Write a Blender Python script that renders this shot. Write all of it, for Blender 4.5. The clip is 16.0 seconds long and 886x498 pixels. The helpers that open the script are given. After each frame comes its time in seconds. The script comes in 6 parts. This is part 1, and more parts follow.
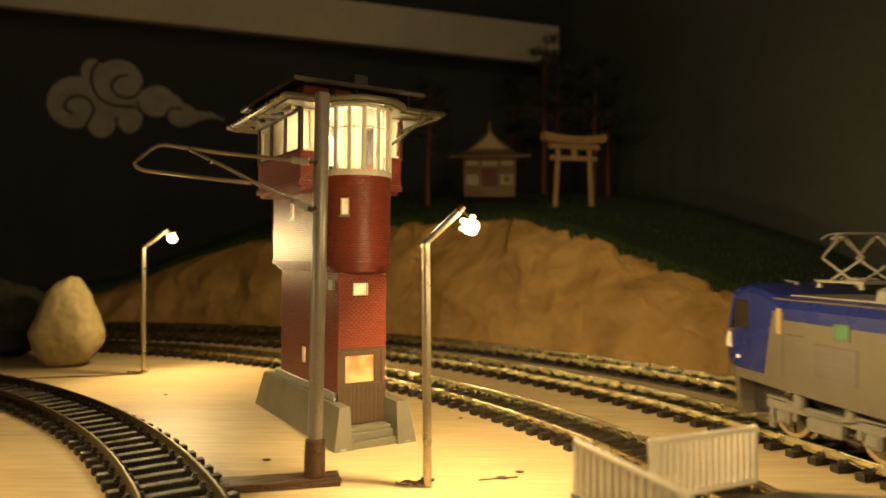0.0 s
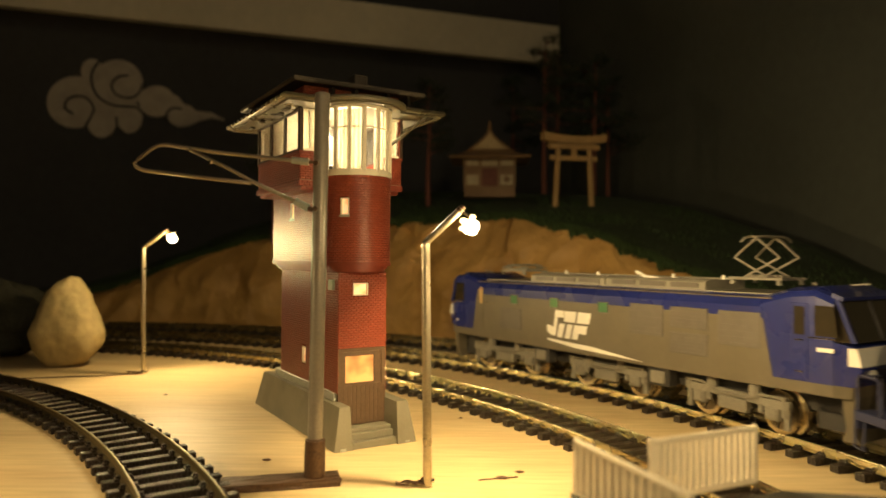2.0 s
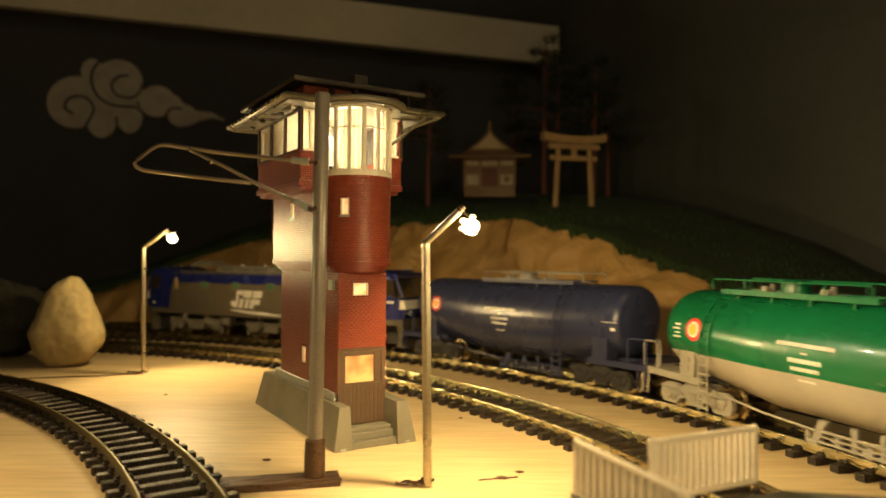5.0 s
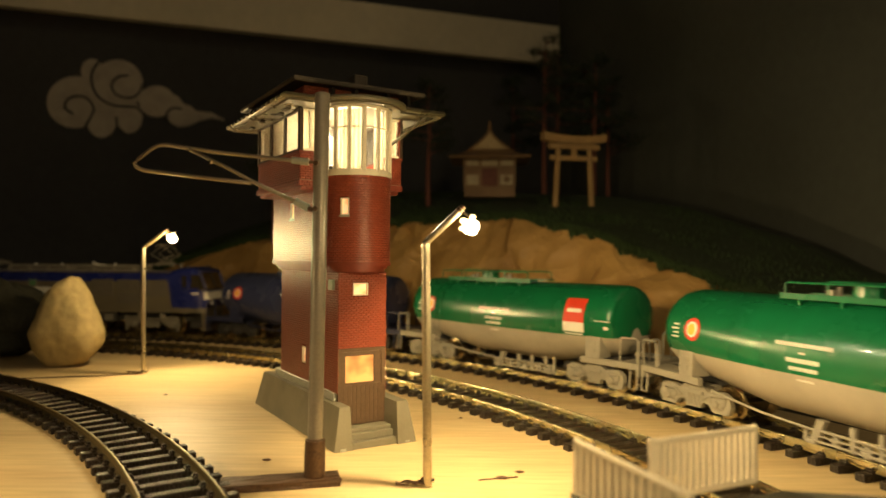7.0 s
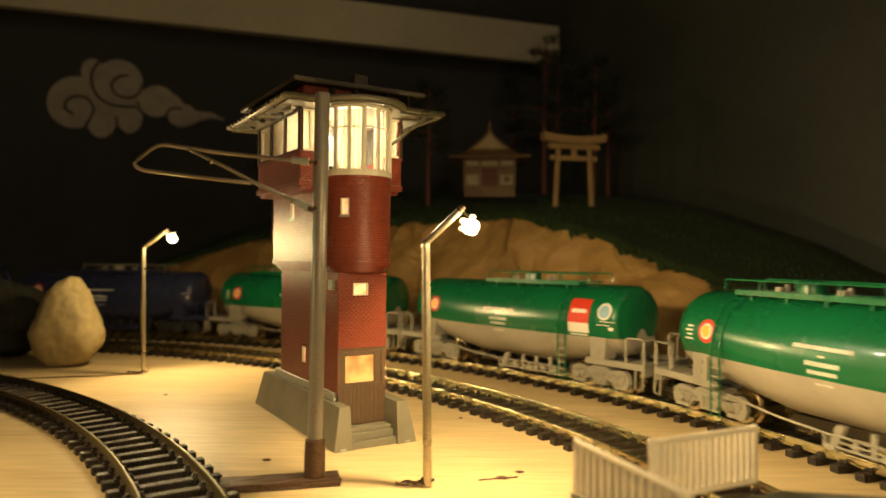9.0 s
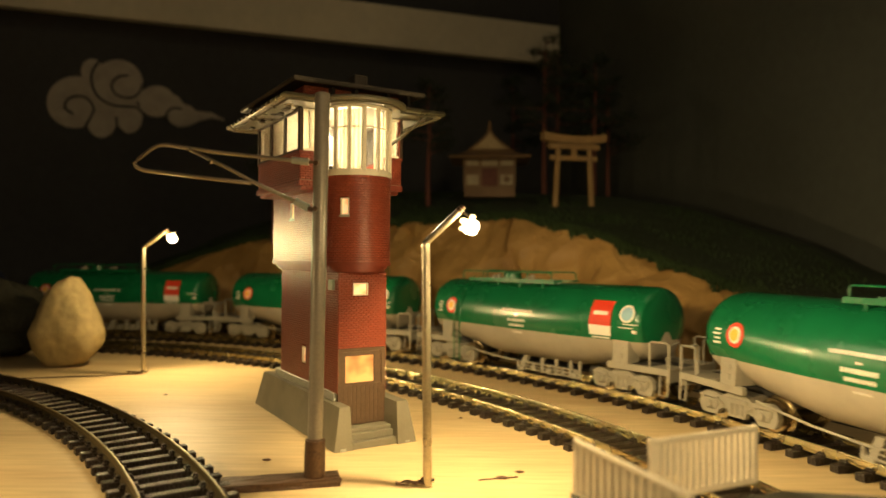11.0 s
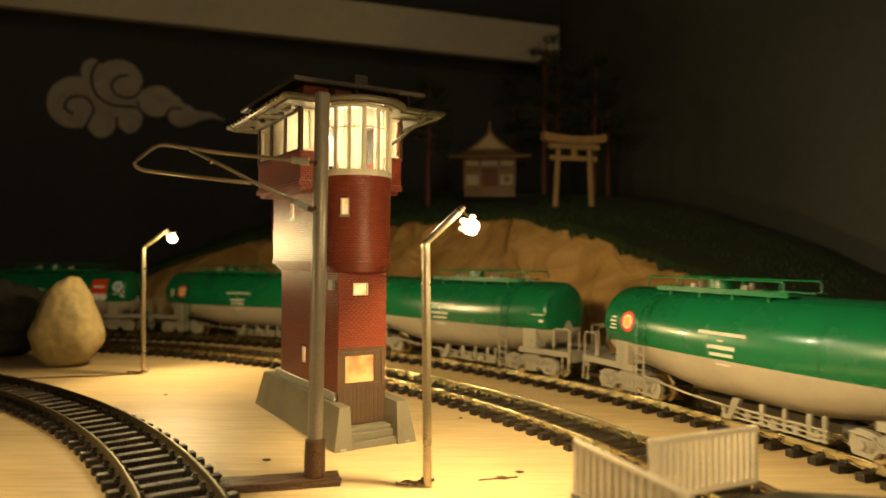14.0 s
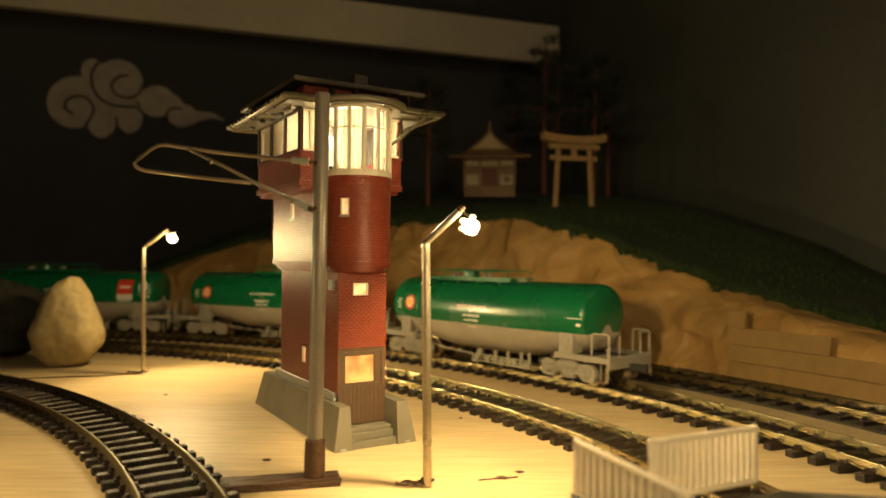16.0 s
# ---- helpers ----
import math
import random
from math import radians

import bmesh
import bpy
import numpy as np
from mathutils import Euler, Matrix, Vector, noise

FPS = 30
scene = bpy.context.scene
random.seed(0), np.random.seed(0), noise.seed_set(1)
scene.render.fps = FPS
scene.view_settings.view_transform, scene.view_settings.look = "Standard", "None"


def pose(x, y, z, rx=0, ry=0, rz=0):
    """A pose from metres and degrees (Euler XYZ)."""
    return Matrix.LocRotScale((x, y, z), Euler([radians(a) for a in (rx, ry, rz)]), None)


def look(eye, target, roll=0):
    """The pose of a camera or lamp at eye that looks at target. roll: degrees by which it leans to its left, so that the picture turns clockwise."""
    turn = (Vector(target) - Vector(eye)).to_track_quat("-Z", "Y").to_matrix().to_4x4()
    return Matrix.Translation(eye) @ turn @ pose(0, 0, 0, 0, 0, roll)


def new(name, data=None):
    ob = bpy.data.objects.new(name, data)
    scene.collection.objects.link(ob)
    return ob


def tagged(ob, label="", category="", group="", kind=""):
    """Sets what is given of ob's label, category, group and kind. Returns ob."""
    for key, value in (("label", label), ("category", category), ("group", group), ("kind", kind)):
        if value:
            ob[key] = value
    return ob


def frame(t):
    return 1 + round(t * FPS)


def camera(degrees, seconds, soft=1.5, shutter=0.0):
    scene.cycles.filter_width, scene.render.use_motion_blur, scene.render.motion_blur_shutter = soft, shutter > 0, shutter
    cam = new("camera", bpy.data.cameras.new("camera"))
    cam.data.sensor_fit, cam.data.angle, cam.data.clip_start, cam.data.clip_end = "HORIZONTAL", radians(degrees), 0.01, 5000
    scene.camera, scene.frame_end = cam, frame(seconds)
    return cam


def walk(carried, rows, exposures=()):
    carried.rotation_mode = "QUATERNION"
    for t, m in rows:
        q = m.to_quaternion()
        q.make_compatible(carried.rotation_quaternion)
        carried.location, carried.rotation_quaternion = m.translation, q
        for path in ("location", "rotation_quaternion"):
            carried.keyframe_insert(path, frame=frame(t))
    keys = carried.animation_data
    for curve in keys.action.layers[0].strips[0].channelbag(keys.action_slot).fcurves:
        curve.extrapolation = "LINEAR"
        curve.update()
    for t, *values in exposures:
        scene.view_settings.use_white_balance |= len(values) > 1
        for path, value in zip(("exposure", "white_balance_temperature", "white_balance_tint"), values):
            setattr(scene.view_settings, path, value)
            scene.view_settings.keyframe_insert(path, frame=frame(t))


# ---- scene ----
MM = 0.001
EYE_Z = 0.0608
cam = camera(65.51, 16.0, soft=1.6, shutter=0.5)
cam.data.dof.use_dof = True
cam.data.dof.focus_distance = 0.225
cam.data.dof.aperture_fstop = 14.0
cam_pose = look((0, 0, EYE_Z), (0, 1, EYE_Z + 0.01108), 0.339)
walk(cam, [(0, cam_pose), (16.0, cam_pose)], exposures=[(0, 0.0), (16.0, 0.0)])

# ---- light ----
WARM = (1.0, 0.715, 0.32)
world = bpy.data.worlds.new("dark_room")
world.use_nodes = True
scene.world = world
world.node_tree.nodes["Background"].inputs[0].default_value = (1.0, 0.8, 0.5, 1)
world.node_tree.nodes["Background"].inputs[1].default_value = 0.004


def point_light(name, place, watts, radius, colour=WARM):
    data = bpy.data.lights.new(name, "POINT")
    data.energy, data.shadow_soft_size, data.color = watts, radius, colour
    ob = new(name, data)
    ob.location = place
    return ob


BULB_R = (0.0072, 0.1795, 0.0685)
BULB_L = (-0.1375, 0.3500, 0.0690)


def bulb_light(bulb, aim, watts, stray):
    """A bulb tilted in its socket: most light goes the way it hangs, a little strays round."""
    spot = bpy.data.lights.new("light_of_street_or_assumed_lamp", "SPOT")
    spot.energy, spot.shadow_soft_size, spot.color = watts, 0.0026, WARM
    spot.spot_size, spot.spot_blend = radians(164), 0.45
    new("light_of_street_or_assumed_lamp", spot).matrix_basis = look(bulb, tuple(b + a for a, b in zip(aim, bulb)))
    point_light("light_of_street_or_assumed_lamp", bulb, stray, 0.0026)


bulb_light(BULB_R, (0.050, 0.030, -0.075), 0.56, 0.06)
bulb_light(BULB_L, (0.070, -0.050, -0.065), 0.36, 0.21)
# two assumed lamps outside the view, added to brighten the left board and fence
bulb_light((-0.185, 0.135, 0.0690), (0.030, -0.030, -0.070), 0.62, 0.02)
bulb_light((0.055, 0.015, 0.0800), (0.020, 0.120, -0.075), 0.36, 0.03)
# dim unseen room lights: one at the side, and fill added behind the camera
point_light("unseen_room_light", (0.30, 0.10, 0.50), 1.0, 0.03, (1.0, 0.76, 0.42))
point_light("unseen_room_light", (-0.05, -0.35, 0.32), 1.05, 0.06, (1.0, 0.80, 0.50))
# the small lamp inside the cabin of the tower is set with the tower


# ---- materials ----
def mat(name, colour, rough=0.6, metal=0.0, grain=900.0, vary=0.12, bump=0.15, stain=60.0, second=None,
        stain_mix=0.25, emit=0.0, depth=0.0002, coat=0.0, random_vary=0.0, stretch=None, spec=0.5):
    m = bpy.data.materials.new(name)
    m.use_nodes = True
    nt = m.node_tree
    b = nt.nodes["Principled BSDF"]
    b.inputs["Roughness"].default_value = rough
    b.inputs["Metallic"].default_value = metal
    b.inputs["Coat Weight"].default_value = coat
    b.inputs["Specular IOR Level"].default_value = spec
    if emit:
        b.inputs["Base Color"].default_value = (*colour, 1)
        b.inputs["Emission Color"].default_value = (*colour, 1)
        b.inputs["Emission Strength"].default_value = emit
        return m
    tc = nt.nodes.new("ShaderNodeTexCoord")
    n1 = nt.nodes.new("ShaderNodeTexNoise")
    n1.inputs["Scale"].default_value, n1.inputs["Detail"].default_value = grain, 4
    n2 = nt.nodes.new("ShaderNodeTexNoise")
    n2.inputs["Scale"].default_value, n2.inputs["Detail"].default_value = stain, 3
    mp = nt.nodes.new("ShaderNodeMapping")
    mp.inputs["Scale"].default_value = stretch or (1, 1, 1)
    mp.inputs["Rotation"].default_value = (0, 0, radians(8) if stretch else 0)
    nt.links.new(tc.outputs["Object"], mp.inputs["Vector"])
    for n in (n1, n2):
        nt.links.new(mp.outputs["Vector"], n.inputs["Vector"])
    second = second or tuple(c * 0.6 for c in colour)
    mix = nt.nodes.new("ShaderNodeMix")
    mix.data_type = "RGBA"
    mix.inputs["A"].default_value, mix.inputs["B"].default_value = (*colour, 1), (*second, 1)
    ramp = nt.nodes.new("ShaderNodeMapRange")
    ramp.inputs["From Min"].default_value, ramp.inputs["From Max"].default_value = 0.42, 0.75
    ramp.inputs["To Max"].default_value = stain_mix * 2
    nt.links.new(n2.outputs["Fac"], ramp.inputs["Value"])
    nt.links.new(ramp.outputs["Result"], mix.inputs["Factor"])
    hsv = nt.nodes.new("ShaderNodeHueSaturation")
    val = nt.nodes.new("ShaderNodeMapRange")
    val.inputs["From Min"].default_value, val.inputs["From Max"].default_value = 0.25, 0.75
    val.inputs["To Min"].default_value, val.inputs["To Max"].default_value = 1 - vary, 1 + vary
    nt.links.new(n1.outputs["Fac"], val.inputs["Value"])
    if random_vary:
        info = nt.nodes.new("ShaderNodeObjectInfo")
        rv = nt.nodes.new("ShaderNodeMapRange")
        rv.inputs["To Min"].default_value, rv.inputs["To Max"].default_value = 1 - random_vary, 1 + random_vary
        mul = nt.nodes.new("ShaderNodeMath")
        mul.operation = "MULTIPLY"
        nt.links.new(info.outputs["Random"], rv.inputs["Value"])
        nt.links.new(rv.outputs["Result"], mul.inputs[0])
        nt.links.new(val.outputs["Result"], mul.inputs[1])
        nt.links.new(mul.outputs[0], hsv.inputs["Value"])
    else:
        nt.links.new(val.outputs["Result"], hsv.inputs["Value"])
    nt.links.new(mix.outputs["Result"], hsv.inputs["Color"])
    nt.links.new(hsv.outputs["Color"], b.inputs["Base Color"])
    rr = nt.nodes.new("ShaderNodeMapRange")
    rr.inputs["To Min"].default_value, rr.inputs["To Max"].default_value = max(rough - 0.12, 0.02), min(rough + 0.12, 1)
    nt.links.new(n2.outputs["Fac"], rr.inputs["Value"])
    nt.links.new(rr.outputs["Result"], b.inputs["Roughness"])
    if bump:
        bp = nt.nodes.new("ShaderNodeBump")
        bp.inputs["Strength"].default_value, bp.inputs["Distance"].default_value = bump, depth
        nt.links.new(n1.outputs["Fac"], bp.inputs["Height"])
        nt.links.new(bp.outputs["Normal"], b.inputs["Normal"])
    return m


def brick_mat(name, colour, dark, mortar):
    m = bpy.data.materials.new(name)
    m.use_nodes = True
    nt = m.node_tree
    b = nt.nodes["Principled BSDF"]
    b.inputs["Roughness"].default_value = 0.55
    uv = nt.nodes.new("ShaderNodeTexCoord")
    br = nt.nodes.new("ShaderNodeTexBrick")
    br.inputs["Color1"].default_value, br.inputs["Color2"].default_value = (*colour, 1), (*dark, 1)
    br.inputs["Mortar"].default_value = (*mortar, 1)
    br.inputs["Scale"].default_value = 1000.0
    br.inputs["Mortar Size"].default_value = 0.13
    br.inputs["Mortar Smooth"].default_value = 0.3
    br.inputs["Brick Width"].default_value, br.inputs["Row Height"].default_value = 2.2, 0.98
    nt.links.new(uv.outputs["UV"], br.inputs["Vector"])
    ns = nt.nodes.new("ShaderNodeTexNoise")
    ns.inputs["Scale"].default_value = 120
    nt.links.new(uv.outputs["Object"], ns.inputs["Vector"])
    hsv = nt.nodes.new("ShaderNodeHueSaturation")
    mr = nt.nodes.new("ShaderNodeMapRange")
    mr.inputs["To Min"].default_value, mr.inputs["To Max"].default_value = 0.75, 1.25
    nt.links.new(ns.outputs["Fac"], mr.inputs["Value"])
    nt.links.new(mr.outputs["Result"], hsv.inputs["Value"])
    nt.links.new(br.outputs["Color"], hsv.inputs["Color"])
    nt.links.new(hsv.outputs["Color"], b.inputs["Base Color"])
    bp = nt.nodes.new("ShaderNodeBump")
    bp.invert = True
    bp.inputs["Strength"].default_value, bp.inputs["Distance"].default_value = 1.0, 0.00035
    nt.links.new(br.outputs["Fac"], bp.inputs["Height"])
    nt.links.new(bp.outputs["Normal"], b.inputs["Normal"])
    return m


def glass_mat(name, colour, rough=0.1, trans=1.0):
    m = bpy.data.materials.new(name)
    m.use_nodes = True
    b = m.node_tree.nodes["Principled BSDF"]
    b.inputs["Base Color"].default_value = (*colour, 1)
    b.inputs["Roughness"].default_value = rough
    b.inputs["Transmission Weight"].default_value = trans
    b.inputs["IOR"].default_value = 1.45
    return m


def glow_mat(name, colour, second, strength, scale):
    """A paper-backed window lit from inside, uneven."""
    m = bpy.data.materials.new(name)
    m.use_nodes = True
    nt = m.node_tree
    b = nt.nodes["Principled BSDF"]
    tc, ns, mix = nt.nodes.new("ShaderNodeTexCoord"), nt.nodes.new("ShaderNodeTexNoise"), nt.nodes.new("ShaderNodeMix")
    ns.inputs["Scale"].default_value = scale
    mix.data_type = "RGBA"
    mix.inputs["A"].default_value, mix.inputs["B"].default_value = (*second, 1), (*colour, 1)
    mr = nt.nodes.new("ShaderNodeMapRange")
    mr.inputs["From Min"].default_value, mr.inputs["From Max"].default_value = 0.35, 0.62
    nt.links.new(tc.outputs["Object"], ns.inputs["Vector"])
    nt.links.new(ns.outputs["Fac"], mr.inputs["Value"])
    nt.links.new(mr.outputs["Result"], mix.inputs["Factor"])
    nt.links.new(mix.outputs["Result"], b.inputs["Base Color"])
    nt.links.new(mix.outputs["Result"], b.inputs["Emission Color"])
    b.inputs["Emission Strength"].default_value = strength
    b.inputs["Roughness"].default_value = 0.4
    return m


def cloth_mat(name, colour):
    """Thin cloth that lets the lamp behind it shine through."""
    m = bpy.data.materials.new(name)
    m.use_nodes = True
    nt = m.node_tree
    out = nt.nodes["Material Output"]
    nt.nodes.remove(nt.nodes["Principled BSDF"])
    d, tr, mx, tc, ns, mr = [nt.nodes.new(k) for k in ("ShaderNodeBsdfDiffuse", "ShaderNodeBsdfTranslucent", "ShaderNodeMixShader", "ShaderNodeTexCoord", "ShaderNodeTexNoise", "ShaderNodeMapRange")]
    d.inputs["Color"].default_value = tr.inputs["Color"].default_value = (*colour, 1)
    ns.inputs["Scale"].default_value = 220
    nt.links.new(tc.outputs["Object"], ns.inputs["Vector"])
    nt.links.new(ns.outputs["Fac"], mr.inputs["Value"])
    mr.inputs["To Min"].default_value, mr.inputs["To Max"].default_value = 0.35, 0.7
    nt.links.new(mr.outputs["Result"], mx.inputs["Fac"])
    nt.links.new(d.outputs[0], mx.inputs[1])
    nt.links.new(tr.outputs[0], mx.inputs[2])
    nt.links.new(mx.outputs[0], out.inputs["Surface"])
    return m


def island_mat(name, colour, dark, rough):
    """Small moulded bricks that differ a little one from the next."""
    m = bpy.data.materials.new(name)
    m.use_nodes = True
    nt = m.node_tree
    b = nt.nodes["Principled BSDF"]
    b.inputs["Roughness"].default_value = rough
    b.inputs["Specular IOR Level"].default_value = 0.6
    g, mix, tc, ns = nt.nodes.new("ShaderNodeNewGeometry"), nt.nodes.new("ShaderNodeMix"), nt.nodes.new("ShaderNodeTexCoord"), nt.nodes.new("ShaderNodeTexNoise")
    mix.data_type = "RGBA"
    mix.inputs["A"].default_value, mix.inputs["B"].default_value = (*colour, 1), (*dark, 1)
    nt.links.new(g.outputs["Random Per Island"], mix.inputs["Factor"])
    ns.inputs["Scale"].default_value, ns.inputs["Detail"].default_value = 90, 4
    nt.links.new(tc.outputs["Object"], ns.inputs["Vector"])
    hsv, mr = nt.nodes.new("ShaderNodeHueSaturation"), nt.nodes.new("ShaderNodeMapRange")
    mr.inputs["To Min"].default_value, mr.inputs["To Max"].default_value = 0.7, 1.3
    nt.links.new(ns.outputs["Fac"], mr.inputs["Value"])
    nt.links.new(mr.outputs["Result"], hsv.inputs["Value"])
    nt.links.new(mix.outputs["Result"], hsv.inputs["Color"])
    nt.links.new(hsv.outputs["Color"], b.inputs["Base Color"])
    return m


def paper_mat(name, colour, dark):
    """Crumpled kraft paper: facets between sharp creases, with uneven darker patches."""
    m = bpy.data.materials.new(name)
    m.use_nodes = True
    nt = m.node_tree
    b = nt.nodes["Principled BSDF"]
    b.inputs["Roughness"].default_value, b.inputs["Specular IOR Level"].default_value = 0.55, 0.35
    tc, warp, wmix = nt.nodes.new("ShaderNodeTexCoord"), nt.nodes.new("ShaderNodeTexNoise"), nt.nodes.new("ShaderNodeMix")
    warp.inputs["Scale"].default_value, warp.inputs["Detail"].default_value = 22, 3
    wmix.data_type = "RGBA"
    wmix.blend_type = "LINEAR_LIGHT"
    wmix.inputs["Factor"].default_value = 0.022
    nt.links.new(tc.outputs["Object"], warp.inputs["Vector"])
    nt.links.new(tc.outputs["Object"], wmix.inputs["A"])
    nt.links.new(warp.outputs["Color"], wmix.inputs["B"])
    normal = None
    for scale, far, strong in ((34, 0.0045, 0.9), (80, 0.0022, 0.8), (190, 0.0007, 0.6)):
        vo, bp = nt.nodes.new("ShaderNodeTexVoronoi"), nt.nodes.new("ShaderNodeBump")
        vo.inputs["Scale"].default_value = scale
        nt.links.new(wmix.outputs["Result"], vo.inputs["Vector"])
        bp.inputs["Distance"].default_value, bp.inputs["Strength"].default_value = far, strong
        nt.links.new(vo.outputs["Distance"], bp.inputs["Height"])
        if normal:
            nt.links.new(normal, bp.inputs["Normal"])
        normal = bp.outputs["Normal"]
    nt.links.new(normal, b.inputs["Normal"])
    st, mr, mix = nt.nodes.new("ShaderNodeTexNoise"), nt.nodes.new("ShaderNodeMapRange"), nt.nodes.new("ShaderNodeMix")
    st.inputs["Scale"].default_value, st.inputs["Detail"].default_value = 30, 5
    mr.inputs["From Min"].default_value, mr.inputs["From Max"].default_value = 0.40, 0.72
    mix.data_type = "RGBA"
    mix.inputs["A"].default_value, mix.inputs["B"].default_value = (*colour, 1), (*dark, 1)
    nt.links.new(wmix.outputs["Result"], st.inputs["Vector"])
    nt.links.new(st.outputs["Fac"], mr.inputs["Value"])
    nt.links.new(mr.outputs["Result"], mix.inputs["Factor"])
    nt.links.new(mix.outputs["Result"], b.inputs["Base Color"])
    return m


BRICKS = island_mat("moulded_red_brick", (0.275, 0.056, 0.028), (0.225, 0.042, 0.022), 0.40)
MORTAR = mat("tan_mortar", (0.150, 0.043, 0.024), 0.9, grain=900, spec=0.02)
PLY = mat("plywood_board", (0.585, 0.452, 0.245), 0.55, grain=420, vary=0.15, bump=0.5, stain=60, second=(0.47, 0.32, 0.16), stain_mix=0.32, stretch=(0.12, 1, 1))
BRICK = brick_mat("red_brick", (0.30, 0.062, 0.030), (0.22, 0.040, 0.022), (0.13, 0.045, 0.028))
BRICK_DARK = mat("red_brick_band", (0.20, 0.039, 0.021), 0.5, grain=800, spec=0.4)
CONCRETE = mat("grey_plinth_plastic", (0.185, 0.170, 0.125), 0.5, grain=1500, vary=0.06, bump=0.1, stain=80)
LEDGE = mat("pale_grey_ledge", (0.33, 0.33, 0.28), 0.5, grain=1500)
DOOR_WOOD = mat("brown_door_wood", (0.085, 0.05, 0.028), 0.5, grain=1200, vary=0.25)
WINDOW_WHITE = mat("window_frame_paint", (0.72, 0.66, 0.52), 0.45, grain=1500, vary=0.05)
ROOF_GREY = mat("roof_grey", (0.085, 0.072, 0.058), 0.5, grain=900, vary=0.12, spec=0.12)
EAVE_PALE = mat("pale_eaves_plastic", (0.120, 0.106, 0.072), 0.3, grain=1200, vary=0.10, bump=0.2, stain=70)
ROOF_DARK = mat("roof_dark", (0.022, 0.018, 0.014), 0.5, grain=900, spec=0.12)
POST_BROWN = mat("dark_brown_post", (0.045, 0.028, 0.018), 0.5, grain=900)
BLACK = mat("black_paint", (0.015, 0.014, 0.013), 0.5)
CURTAIN = cloth_mat("cream_curtain", (0.82, 0.77, 0.66))
PANE = glass_mat("window_glass", (0.95, 0.93, 0.88), 0.08)
PAPER_GLOW = glow_mat("lit_window_paper", (1.0, 0.68, 0.36), (0.85, 0.42, 0.16), 0.8, 300)
DOOR_GLOW = glow_mat("lit_door_window", (0.62, 0.31, 0.11), (0.26, 0.10, 0.03), 0.75, 130)
STEEL = mat("tinned_brass_tube", (0.52, 0.46, 0.35), 0.30, 0.9, grain=1500, vary=0.15, bump=0.1, stain=120, second=(0.3, 0.24, 0.15))
POLE_GREY = mat("grey_painted_pole", (0.21, 0.185, 0.155), 0.33, 0.15, grain=1400, vary=0.12, stain=90)
RUST = mat("rusty_brown_steel", (0.085, 0.045, 0.024), 0.45, 0.2, grain=1200, vary=0.4, bump=0.5, stain=200, second=(0.05, 0.025, 0.014))
WIRE = mat("copper_wire_paint", (0.25, 0.205, 0.155), 0.35, 0.6, grain=1500, vary=0.2)
SOLDER = mat("solder", (0.75, 0.72, 0.66), 0.15, 1.0, grain=1200, bump=0.5)
BULB = mat("lit_bulb", (1.0, 0.80, 0.45), emit=22.0)
BULB_CAP = mat("bulb_socket", (1.0, 0.74, 0.36), emit=4.0)
RAIL_OLD = mat("dull_bronze_rail", (0.20, 0.16, 0.09), 0.42, 0.75, grain=900, vary=0.2, bump=0.1, stain=80)
RAIL_TOP = mat("nickel_silver_rail", (0.82, 0.72, 0.45), 0.25, 1.0, grain=900, vary=0.05, bump=0.02, stain=60, stain_mix=0.06)
TIE = mat("brown_black_sleeper", (0.020, 0.013, 0.009), 0.34, grain=1300, vary=0.35, bump=1.0, depth=0.0008, spec=0.4, random_vary=0.25)
ROCK = mat("pale_stone", (0.40, 0.315, 0.15), 0.8, grain=260, vary=0.18, bump=0.5, depth=0.0008, stain=40, second=(0.36, 0.28, 0.14))
HILL_PAPER = paper_mat("brown_kraft_paper", (0.50, 0.300, 0.098), (0.32, 0.18, 0.055))
BOARD_BROWN = mat("brown_card_board", (0.36, 0.225, 0.080), 0.6, grain=160, vary=0.12, bump=0.3, stain=35, second=(0.26, 0.15, 0.05))
GRASS = mat("dark_grass", (0.022, 0.034, 0.013), 0.9, grain=500, vary=0.5, bump=0.8, depth=0.001)
GRASS2 = mat("grass_tufts", (0.036, 0.066, 0.018), 0.85, grain=500, vary=0.4, bump=0)
LEAF = mat("dark_needles", (0.020, 0.030, 0.014), 0.9, grain=300, vary=0.4, bump=0)
TRUNK = mat("red_brown_trunk", (0.13, 0.04, 0.025), 0.7, grain=500, vary=0.3)
SHRINE_WOOD = mat("shrine_timber", (0.20, 0.12, 0.06), 0.7, grain=500)
SHRINE_WHITE = mat("shrine_plaster", (0.42, 0.35, 0.23), 0.8, grain=400)
THATCH = mat("shrine_roof_bark", (0.17, 0.10, 0.045), 0.85, grain=700, vary=0.25, bump=0.5)
GABLE = mat("shrine_gable", (0.34, 0.26, 0.14), 0.8, grain=500)
TORII_WOOD = mat("torii_timber", (0.34, 0.21, 0.08), 0.65, grain=600, vary=0.15)
WALL_DARK = mat("dark_painted_wall", (0.049, 0.049, 0.053), 0.85, grain=120, vary=0.1, bump=0.1, stain=3)
WALL_OLIVE = mat("olive_grey_wall", (0.112, 0.118, 0.098), 0.85, grain=120, vary=0.08, bump=0.1, stain=4)
CLOUD = mat("grey_cloud_paint", (0.42, 0.37, 0.32), 0.85, grain=100, vary=0.06, bump=0)
BEAM = mat("white_board", (0.62, 0.56, 0.44), 0.7, grain=100, vary=0.06, bump=0.1, stain=5)
FENCE = mat("cream_fence_plastic", (0.74, 0.66, 0.52), 0.45, grain=900, vary=0.06)
